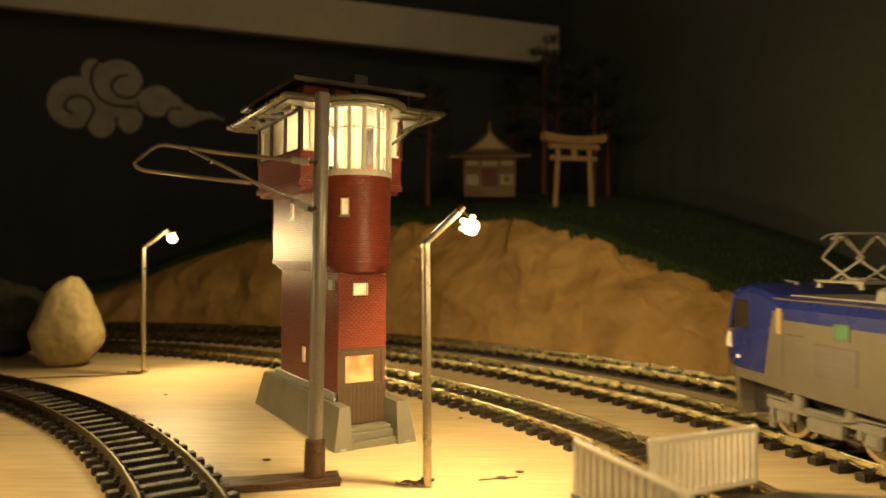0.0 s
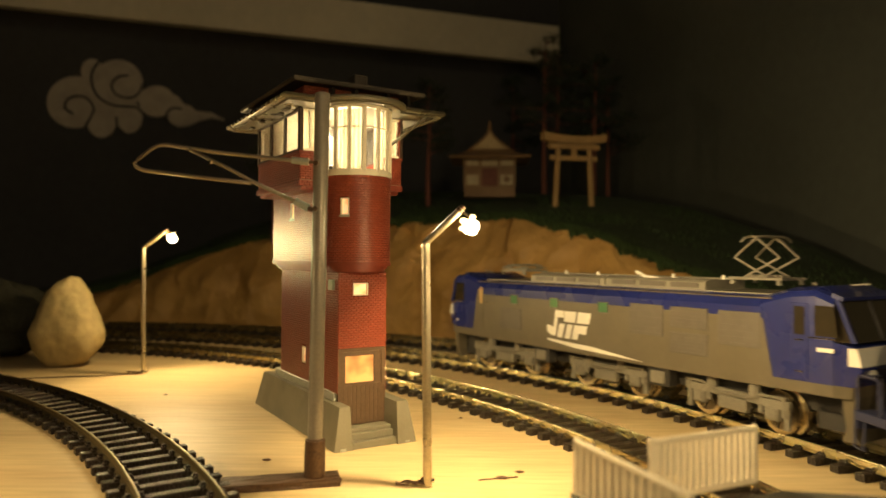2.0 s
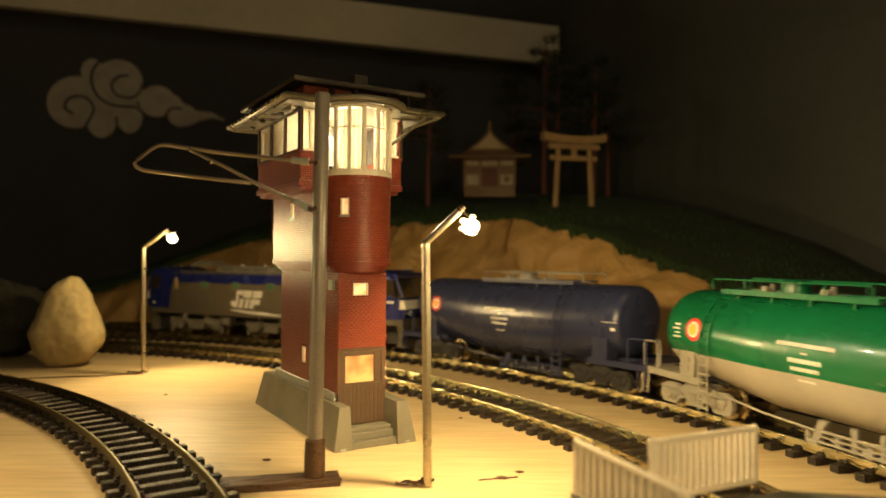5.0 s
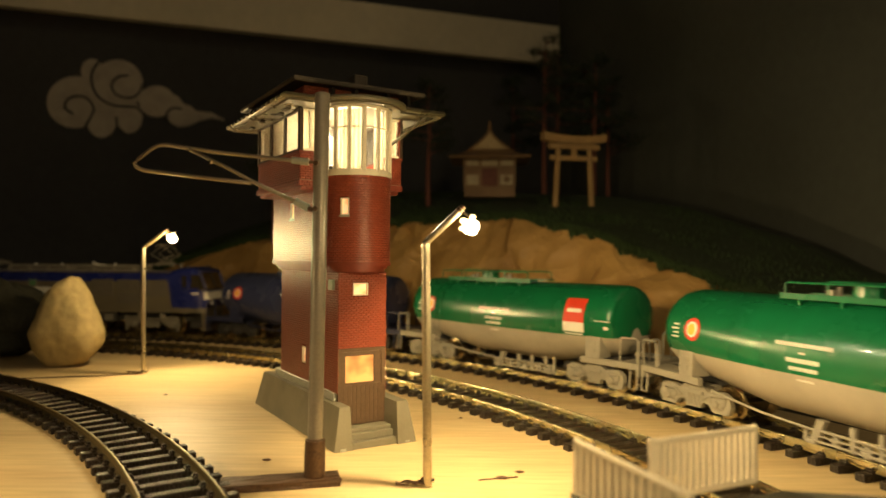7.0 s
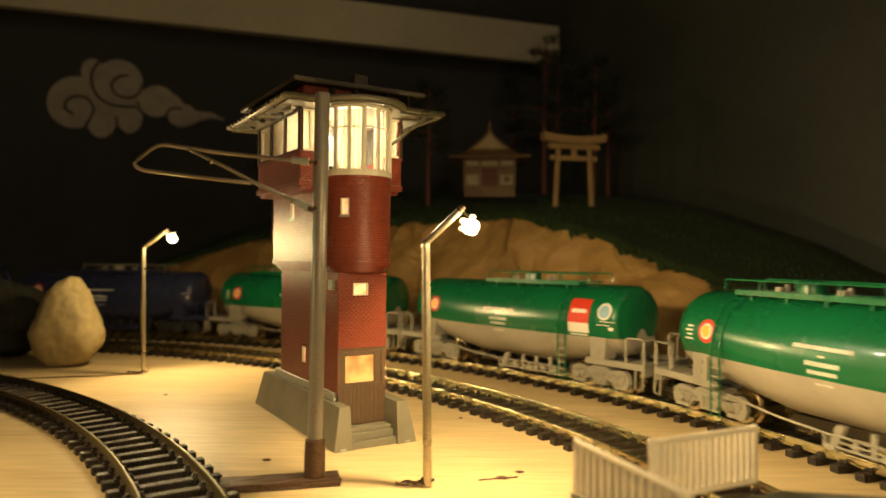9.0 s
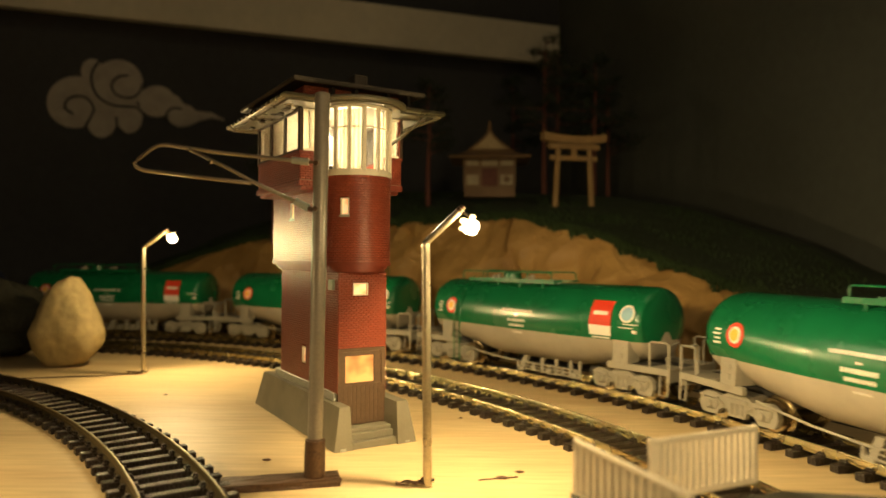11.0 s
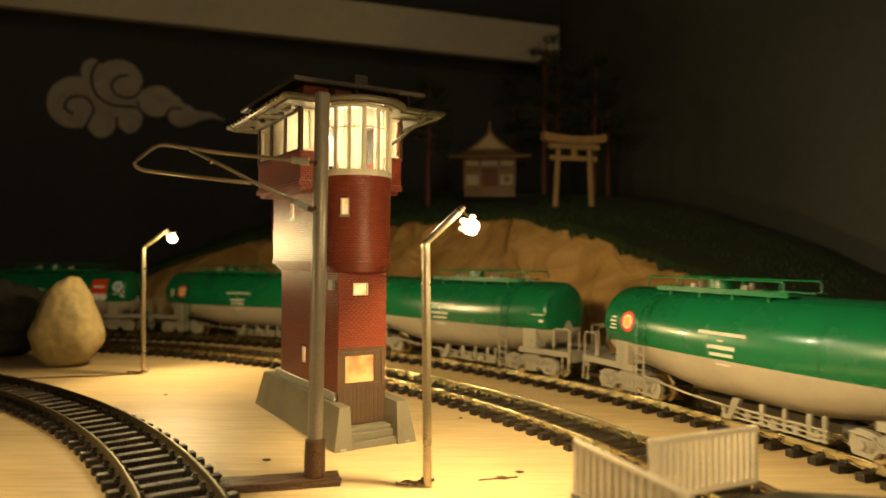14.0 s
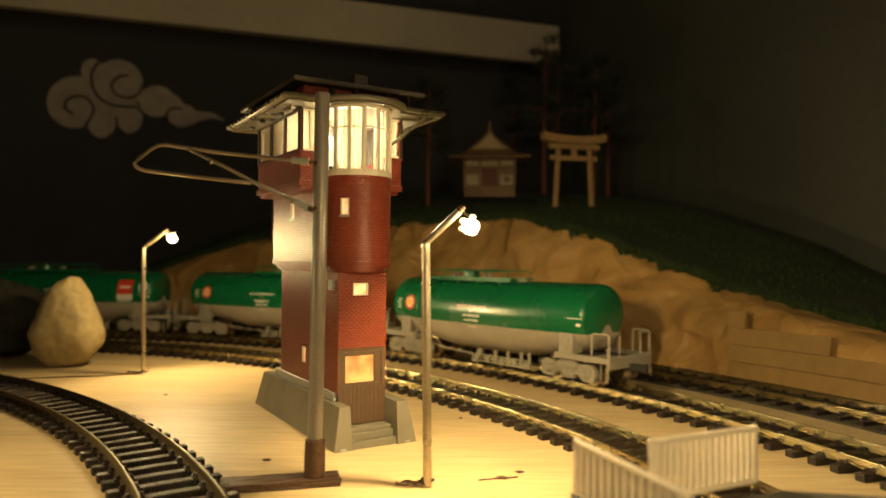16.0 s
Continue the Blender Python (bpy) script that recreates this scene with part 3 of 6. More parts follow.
def tower():
    t = thing("signal_tower", TOWER, "red brick model signal tower with lit bow-windowed cabin and flat eaves", "signal tower")
    # plinth: a battered block with two stair cheeks and the steps between them

    def frustum(b0, b1, z0, z1):
        return loft([[(b0[0], b0[2], z0), (b0[1], b0[2], z0), (b0[1], b0[3], z0), (b0[0], b0[3], z0)],
                     [(b1[0], b1[2], z1), (b1[1], b1[2], z1), (b1[1], b1[3], z1), (b1[0], b1[3], z1)]])
    part("plinth", frustum((-5.1, 23.4, 1.5, 74.5), (-2.9, 20.8, 1.5, 70), 0, 13.5), CONCRETE, t, "grey battered plinth")
    part("stair_cheek", frustum((-5.1, 1.2, -9.6, 1.45), (-2.9, 0.6, -8.2, 1.45), 0, 13.5), CONCRETE, t)
    part("stair_cheek", frustum((16.6, 23.4, -10.2, 1.45), (16.8, 20.8, -8.8, 1.45), 0, 13.5), CONCRETE, t)
    part("step", box(1.2, 16.6, -9.3, 1.45, 0, 2.2, 0.15), CONCRETE, t)
    part("step", box(1.0, 16.7, -6.6, 1.45, 2.2, 4.2, 0.15), CONCRETE, t)
    part("step", box(1.0, 16.7, -4.9, 1.45, 4.2, 5.4, 0.15), CONCRETE, t)
    part("ledge", box(-0.9, 17.9, 1.5, 62, 13.5, 16.2, 0.2), LEDGE, t, "pale grey ledge")
    for u in (-2.2, 20.2):
        part("corner_tab", box(u - 0.9, u + 0.9, -10.2, -9.3, 0, 0.9, 0.15), LEDGE, t, "small pale moulding tab")
    # lower shaft, flat faced
    fr = lambda u, d, z: (u, d, z)
    lf = lambda v, d, z: (d, v, z)
    rt = lambda v, d, z: (17 - d, v, z)
    for f_, u0, u1, z0, hl in ((fr, 0.0, 17.0, 30.6, [(5.0, 10.4, 47.8, 52.0)]), (lf, 1.2, 57.0, 16.0, [(29.5, 33.5, 22.0, 28.0)]), (rt, 1.2, 57.0, 16.0, [])):
        w = part("shaft_wall", wall_with_holes(u0, u1, z0, 55.6, hl, 1.2, f_), MORTAR, t, "red brick shaft wall")
        brick_skin(0.0 if f_ is not fr else u0, u1, z0, 55.4, hl, f_, w)
    part("shaft_wall", box(1.2, 15.8, 55.8, 57, 16, 55.6), MORTAR, t)
    # corner strips of the door bay
    part("door_surround", wall_with_holes(0.0, 17.0, 5.4, 30.4, [(1.4, 15.6, 5.4, 29.4)], 1.2, fr), DOOR_WOOD, t, "dark brown door surround")
    door = part("door", wall_with_holes(1.5, 15.5, 5.5, 29.3, [(2.6, 12.9, 19.2, 28.0)], 0.8, lambda u, d, z: (u, d + 0.25, z)), DOOR_WOOD, t, "brown plank door with a lit window")
    for i in range(9):
        u = 1.9 + i * 1.55
        part("plank", box(u, u + 1.35, 0.08, 0.26, 5.7, 18.6, 0.05), DOOR_WOOD, door)
    part("door_window", box(2.4, 13.1, 0.7, 0.9, 19.0, 28.2), DOOR_GLOW, door, "amber lit door window")
    # lit panes set back in the reveals, with frames
    part("window_pane", box(4.8, 10.6, 0.75, 0.95, 47.6, 52.2), PAPER_GLOW, t, "warm lit window")
    bm = bmesh.new()
    for a in ((4.95, 5.4, 47.8, 52.0), (10.0, 10.45, 47.8, 52.0), (5.4, 10.0, 47.8, 48.2), (5.4, 10.0, 51.6, 52.0)):
        add_box(bm, a[0], a[1], -0.12, 0.7, a[2], a[3])
    part("window_frame", bm, WINDOW_WHITE, t)
    part("window_pane", box(0.75, 0.95, 29.3, 33.7, 21.8, 28.2), PAPER_GLOW, t, "warm lit window")
    bm = bmesh.new()
    for a in ((29.4, 29.9, 22, 28), (33.1, 33.6, 22, 28), (29.9, 33.1, 22, 22.4), (29.9, 33.1, 27.6, 28)):
        add_box(bm, -0.12, 0.7, a[0], a[1], a[2], a[3])
    part("window_frame", bm, WINDOW_WHITE, t)
    # small lamp box on the side wall near the corner
    part("lamp_box", box(-1.0, -0.05, 3.0, 7.0, 49.5, 53.0, 0.2), LEDGE, t, "small pale box")

    # middle storey with a round front
    def bow(r, v_end, u_c=8.5, v_c=5.0, n=22):
        return [(u_c - r, v_end)] + arc(u_c, v_c, r, 180, 360, n) + [(u_c + r, v_end)]
    for z0, z1, r, v in ((55.6, 56.6, 9.4, 58.4), (56.6, 57.6, 10.2, 59.2), (57.6, 58.8, 11.4, 60.4)):
        part("corbel", prism(bow(r, v), z0, z1), BRICK_DARK, t, "stepped brick corbel", smooth=35)
    # brick skin as wall segments round the bow so that the window is a true opening
    pts = [(-2.5, 60.0), (-2.5, 40.2), (-2.5, 36.0)] + arc(8.5, 5.0, 11.0, 180, 360, 24) + [(19.5, 60.0)]
    run_at = [0.0]
    for (a, b), (c, d) in zip(pts, pts[1:]):
        run_at.append(run_at[-1] + math.hypot(c - a, d - b))

    def round_face(u, d, z):
        k = max(i for i in range(len(pts) - 1) if run_at[i] <= u + 1e-6)
        f = (u - run_at[k]) / (run_at[k + 1] - run_at[k])
        (xa, ya), (xb, yb) = pts[k], pts[k + 1]
        x, y = xa + (xb - xa) * f, ya + (yb - ya) * f
        inward = Vector((8.5 - x, 5.0 - y, 0)).normalized() if y < 5.01 else Vector((1 if x < 8 else -1, 0, 0))
        return x + inward.x * d, y + inward.y * d, z
    bm = wall_with_holes(0.0, run_at[-1], 58.8, 87.0, [(run_at[1], run_at[2], 74.4, 80.2), (run_at[8], run_at[10], 74.0, 79.6)], 1.0, round_face, run_at)
    w = part("middle_wall", bm, MORTAR, t, "round fronted brick storey")
    brick_skin(0.0, run_at[-1], 58.8, 84.0, [(run_at[1], run_at[2], 74.4, 80.2), (run_at[8], run_at[10], 74.0, 79.6)], round_face, w)
    brick_skin(run_at[3] + 0.5, run_at[-2] - 0.5, 84.0, 87.0, [], round_face, w)
    part("window_pane", box(-1.9, -1.7, 35.8, 40.4, 74.2, 80.4), PAPER_GLOW, t, "warm lit window")
    bm = bmesh.new()
    for a in ((36.0, 36.5, 74.4, 80.2), (39.7, 40.2, 74.4, 80.2), (36.5, 39.7, 74.4, 74.9), (36.5, 39.7, 79.7, 80.2)):
        add_box(bm, -2.65, -1.9, a[0], a[1], a[2], a[3])
    part("window_frame", bm, WINDOW_WHITE, t)
    part("window_sill", box(-3.1, -2.5, 35.6, 40.6, 73.7, 74.4), LEDGE, t)
    p0, p1 = Vector((*pts[8], 0)), Vector((*pts[10], 0))
    mid, ang = (p0 + p1) / 2, math.atan2((p1 - p0).y, (p1 - p0).x)
    mw = Matrix.Translation(mid) @ Matrix.Rotation(ang, 4, "Z")
    hw = (p1 - p0).length / 2
    part("window_pane", box(-hw, hw, 0.5, 0.7, 73.8, 79.8, 0, mw), PAPER_GLOW, t, "warm lit window")
    bm = bmesh.new()
    for a in ((-hw, -hw + 0.4, 74, 79.6), (hw - 0.4, hw, 74, 79.6), (-hw + 0.4, hw - 0.4, 74, 74.4), (-hw + 0.4, hw - 0.4, 79.2, 79.6)):
        add_box(bm, a[0], a[1], -0.35, 0.45, a[2], a[3], 0, mw)
    part("window_frame", bm, WINDOW_WHITE, t)
    part("window_sill", box(-hw - 0.3, hw + 0.3, -0.9, -0.35, 73.4, 74.0, 0, mw), LEDGE, t)

    # cabin: two side bays with brick parapets and the glazed bow between
    VF, VB, UL, UR = 10.7, 57.0, -9.6, 28.0
    part("cabin_floor", prism([(UL, VB), (UL, VF), (-2.5, VF)] + arc(8.5, 5.0, 10.9, 180, 360, 22) + [(19.5, VF), (UR, VF), (UR, VB)], 85.2, 86.2), LEDGE, t)
    sides = ((UL, UL + 1, VF, VB, VF, VB, lambda v, d, z: (UL + d, v, z)), (UR - 1, UR, VF, VB, VF, VB, lambda v, d, z: (UR - d, v, z)),
             (UL + 1, -2.6, VF, VF + 1, UL, -2.6, lambda u, d, z: (u, VF + d, z)), (19.6, UR - 1, VF, VF + 1, 19.6, UR, lambda u, d, z: (u, VF + d, z)))
    for x0, x1, y0, y1, u0, u1, f_ in sides:
        w = part("parapet", box(x0, x1, y0, y1, 86.2, 95.0), MORTAR, t, "brick parapet")
        brick_skin(u0, u1, 86.3, 94.9, [], f_, w)
    part("parapet", box(UL + 1, UR - 1, VB - 1, VB, 86.2, 95.0), BRICK, t, uv=True)
    for a, z0, z1 in ((0.5, 84.0, 86.0), (-0.7, 82.8, 84.0)):
        w = part("corbel", box(UL - a, -2.6, VF - a, VB + a, z0, z1), BRICK_DARK, t)
        brick_skin(VF - a, VB + a, z0 + 0.1, z1 - 0.05, [], lambda v, d, z, a=a: (UL - a + d, v, z), w)
        brick_skin(UL - a, -2.7, z0 + 0.1, z1 - 0.05, [], lambda u, d, z, a=a: (u, VF - a + d, z), w)
        part("corbel", box(19.6, UR + a, VF - a, VB + a, z0, z1), BRICK_DARK, t)
    bm = bmesh.new()
    add_box(bm, UL - 0.5, UL + 1, VF - 0.5, VB, 95.0, 95.8)
    add_box(bm, UL + 1, -2.6, VF - 0.5, VF + 1, 95.0, 95.8)
    part("window_sill", bm, BRICK_DARK, t)
    bm = bmesh.new()
    add_box(bm, UR - 1, UR + 0.5, VF - 0.5, VB, 95.0, 95.8)
    add_box(bm, 19.6, UR - 1, VF - 0.5, VF + 1, 95.0, 95.8)
    part("window_sill", bm, BRICK_DARK, t)
    ZT = 109.8

    def run(a, b, z0, z1, posts, wide=0.9, mats=WINDOW_WHITE, bars=True):
        """A run of windows between two plan points: each pane, its posts and bars."""
        a, b = Vector((*a, 0)), Vector((*b, 0))
        d = b - a
        m = Matrix.Translation(a) @ Matrix.Rotation(math.atan2(d.y, d.x), 4, "Z")
        Ln = d.length
        for i in range(posts + 1):
            x = Ln * i / posts
            part("window_post", box(x - wide / 2, x + wide / 2, -0.35, 0.55, z0, z1, 0, m), mats, t)
        bm = bmesh.new()
        add_box(bm, 0, Ln, -0.3, 0.5, z0, z0 + 0.8, 0, m)
        add_box(bm, 0, Ln, -0.3, 0.5, z1 - 0.8, z1, 0, m)
        if bars:
            add_box(bm, 0, Ln, -0.3, 0.3, z0 + (z1 - z0) * 0.66, z0 + (z1 - z0) * 0.66 + 0.4, 0, m)
        part("window_frame", bm, mats, t)
        for i in range(posts):
            x0, x1 = Ln * i / posts + wide / 2, Ln * (i + 1) / posts - wide / 2
            pn = part("window_pane", box(x0, x1, 0.05, 0.2, z0 + 0.8, z1 - 0.8, 0, m), PANE, t, "clear lit pane")
            pn.visible_shadow = False
    run((UL, VB), (UL, VF), 95.8, ZT, 3, 1.7, POST_BROWN, False)
    run((UL, VF), (-2.5, VF), 95.8, ZT, 2, 0.8, WINDOW_WHITE, False)
    run((19.5, VF), (UR, VF), 95.8, ZT, 1, 1.0, WINDOW_WHITE, False)
    run((UR, VF), (UR, VB), 95.8, ZT, 3, 1.7, POST_BROWN, False)
    part("corner_post", box(UL - 0.6, UL + 0.8, VF - 0.6, VF + 0.9, 95.8, 111.0), BLACK, t, "black corner post")
    part("back_wall", box(UL, UR, VB - 0.6, VB, 95, ZT), CURTAIN, t)
    part("wall_post", box(UR - 0.9, UR + 0.4, VF - 0.4, VF + 0.8, 95.8, ZT), BRICK_DARK, t)
    # bow glazing
    bw = arc(8.5, 5.0, 11.0, 180, 360, 7)
    part("bow_sill", loft([[(8.5 + (r) * math.cos(a), 5 + (r) * math.sin(a), z) for r, z in ((10.2, 87.0), (11.6, 87.0), (11.6, 88.3), (10.2, 88.3))]
                           for a in [math.pi + math.pi * i / 24 for i in range(25)]]), WINDOW_WHITE, t, "white bow sill", smooth=35)
    for i in range(len(bw) - 1):
        run(bw[i], bw[i + 1], 88.3, ZT, 1, 1.15)
    # cream curtains standing behind the panes: folded sheets
    def curtain(a, b, z0, z1, amp=0.5, folds=7):
        a, b = Vector((*a, 0)), Vector((*b, 0))
        d = (b - a)
        n = Vector((-d.y, d.x, 0)).normalized()
        bm = bmesh.new()
        k = folds * 6
        front = []
        for i in range(k + 1):
            f = i / k
            o = a + d * f + n * (amp * math.sin(f * folds * 2 * math.pi))
            front.append((o, o + n * 0.25))
        for (p, p2), (q, q2) in zip(front, front[1:]):
            for s in ((p, q), (q2, p2)):
                bm.faces.new([bm.verts.new((s[0].x, s[0].y, z0)), bm.verts.new((s[1].x, s[1].y, z0)), bm.verts.new((s[1].x, s[1].y, z1)), bm.verts.new((s[0].x, s[0].y, z1))])
        bmesh.ops.remove_doubles(bm, verts=bm.verts, dist=0.001)
        part("curtain", bm, CURTAIN, t, "translucent cream curtain", smooth=True)
    curtain((UL + 1.5, VB - 2), (UL + 1.5, VF + 1.2), 95.9, 109.6, 0.75, 14)
    curtain((UL + 1.5, VF + 1.6), (-2.0, VF + 1.6), 95.9, 109.6, 0.3, 3)
    curtain((19.0, VF + 1.6), (UR - 1.0, VF + 1.6), 95.9, 109.6, 0.3, 3)
    inner = arc(8.5, 5.0, 8.6, 186, 354, 5)
    for i in (0, 1, 3, 4):
        curtain(inner[i], inner[i + 1], 88.5, 109, 0.45, 3)
    # eaves, attic, roof plate, chimney
    eave = [(-18.4, 69), (-18.4, -0.5)] + arc(8.5, 5.0, 15.6, 200.6, 339.4, 20) + [(39, -0.5), (39, 69)]
    part("eave_board", prism(eave, 110.4, 111.2), EAVE_PALE, t, "pale eaves board curving round the bow", smooth=35)
    inn = [(-17.2, 68), (-17.2, 0.6)] + arc(8.5, 5.0, 14.4, 197.8, 342.2, 20) + [(37.8, 0.6), (37.8, 68)]
    part("soffit", prism(inn, 109.8, 110.4), EAVE_PALE, t, "lit pale soffit")
    part("gutter", tube([(x, y, 111.2) for x, y in eave], 0.85, 8), EAVE_PALE, t, "pale gutter edge", smooth=True)
    # bright blocks standing in for light spots on the eave edge, and the fixing lugs under the soffit
    for i in range(13):
        v = 3.5 + i * 5.0
        part("eave_spot", box(-19.6, -18.7, v - 1.2, v + 1.2, 110.6, 111.7, 0.2), SOLDER, t, "bright block for a light spot on the eave edge")
    for u, v, a in ((-13.4, 14, 2.4), (-12.6, 22, 1.6), (-13.8, 40, 1.4), (-13.2, 54, 1.2)):
        part("soffit_lug", box(u - 0.9, u + 0.9, v - a, v + a, 109.1, 109.8, 0.15), ROOF_GREY, t)
    aw = [((-9, 58), (-9, 9)), ((-9, 9), (26, 9)), ((26, 9), (26, 58))]
    part("attic_wall", prism([(-9, 58), (-9, 9), (26, 9), (26, 58)], 111.2, 117.2), MORTAR, t, "low red brick attic")
    for (ax, ay), (bx, by) in aw:
        ln = math.hypot(bx - ax, by - ay)
        dx, dy = (bx - ax) / ln, (by - ay) / ln
        brick_skin(0.0, ln, 111.3, 117.1, [], lambda u, d, z, ax=ax, ay=ay, dx=dx, dy=dy: (ax + dx * u - dy * d, ay + dy * u + dx * d, z), t)
    rp = loft([[(-13.6, 4.2, 117.2), (33, 4.2, 117.2), (33, 66, 117.2), (-13.6, 66, 117.2)], [(-13.8, 4.0, 118.4), (33.3, 4.0, 118.4), (33.3, 66.2, 118.4), (-13.8, 66.2, 118.4)],
               [(10, 22, 121), (12, 22, 121), (12, 50, 121), (10, 50, 121)]])
    part("roof", rp, ROOF_DARK, t, "dark low pitched roof")
    part("roof_edge", tube([(-13.8, 66, 118.0), (-13.8, 4.0, 118.0), (33.3, 4.0, 118.0), (33.3, 66, 118.0)], 0.85, 8), ROOF_GREY, t, "grey roof edge")
    part("chimney", box(16.0, 20.2, 24, 28.6, 118, 123.5), BRICKS, t, "square brick chimney")
    part("chimney_cap", box(15.5, 20.7, 23.4, 29.2, 123.5, 127.6, 0.3), ROOF_GREY, t, "grey chimney cap")
    for u, v in ((0, 7), (8, 6), (20, 6), (28, 6), (-10.5, 20), (-10.5, 40)):
        part("roof_bracket", box(u - 0.6, u + 0.6, v - 1.2, v + 2, 111.2, 117.0), ROOF_DARK, t)
    # long thin snow rail
    part("roof_rail", rod((-8, 4, 113.0), (33, 4, 113.0), 0.3, None, 6), ROOF_GREY, t)
    # slanting eaves struts
    for a, b in (((19.2, 7.0, 97.5), (33, 0.6, 110.0)), ((28.6, 10.2, 106.0), (38.4, 0.2, 110.2)), ((UR + 0.2, VB, 97.5), (35, VB + 3, 110.2))):
        part("strut", rod(a, b, 0.6, None, 6), EAVE_PALE, t, "slanting grey strut")
    # a little lever frame and stove pipe seen through the bow
    part("lever_frame", add_box(box(3, 14, 20, 26, 86.2, 93, 0.4), 8, 10, 22, 24, 93, 108), ROOF_DARK, t, "dark equipment inside")
    c = TOWER @ Vector((11.0 * MM, 20.0 * MM, 101 * MM))
    point_light("light_of_tower_cabin", c, 0.165, 0.002, (1.0, 0.84, 0.55))


# ---- catenary pole ----
def catenary_pole():
    t = thing("catenary_pole", pose(-0.0341, 0.1851, 0, 0, 0.75, 0), "grey catenary mast with a triangular bracket arm on a rusty foot", "catenary mast")
    part("mast", rod((0, 0, 3.0), (0, 0, 104.5), 2.0, 2.0, 24), POLE_GREY, t, smooth=40)
    part("mast_cap", rod((0, 0, 104.5), (0, 0, 104.9), 1.7, 1.2, 24), POLE_GREY, t)
    part("sleeve", add_rod(rod((0, 0, 1.9), (0, 0, 11.6), 2.85, 2.7, 20), (0, 0, 11.6), (0, 0, 12.0), 2.3, 2.1, 20), RUST, t, "rusty brown sleeve", smooth=40)
    bm = box(-24, 6.6, -4.3, 3.6, 0, 1.9, 0.0, Matrix.Rotation(radians(15), 4, "Z"))
    bmesh.ops.subdivide_edges(bm, edges=bm.edges[:], cuts=7, use_grid_fill=True)
    for v in bm.verts:
        v.co += Vector((noise.noise(v.co * 0.9), noise.noise(v.co * 0.9 + Vector((4, 4, 4))), 0.6 * noise.noise(v.co * 1.1) if v.co.z > 0.1 else 0)) * 0.42
    part("foot_plate", bm, RUST, t, "rusty brown foot plate")
    k = 0.1851 / 1219 * 1000

    def P(x, y):
        return ((x - 559) * k, -0.2, 60.3 + (455 - y) * k)
    part("bracket_tube", tube([P(536, 285), P(480, 281), P(400, 274), P(330, 266), P(286, 260), P(272, 261), P(258, 268), P(236, 286), P(229, 293), P(232, 300), P(245, 306), P(300, 312), P(380, 320), P(436, 325)], 0.54, 10), WIRE, t, "bent brass bracket tube", smooth=True)
    part("stay_tube", tube([P(327, 268), P(400, 302), P(440, 323), P(515, 356)], 0.52, 10), WIRE, t, "slanting brass stay", smooth=True)
    for a, b in (((508, 283), (538, 286)), ((515, 356), (538, 367))):
        part("insulator", rod(P(*a), P(*b), 0.98, None, 12), LEDGE, t, "pale insulator", smooth=40)
    for a, b in (((536, 286), (552, 285)), ((536, 366), (552, 373))):
        part("clamp", add_rod(rod(P(*a), P(*b), 0.5), (P(552, 0)[0], -2.2, P(0, a[1] + 3)[2]), (P(552, 0)[0] + 1, 0, P(0, a[1] + 3)[2]), 0.7), RUST, t)
    for x, y in ((327, 268), (365, 288)):
        part("solder_bead", rod(Vector(P(x, y)) - Vector((0.4, 0.5, 0)), Vector(P(x, y)) + Vector((0.4, 0.3, 0)), 0.75, 0.5, 8), SOLDER, t)


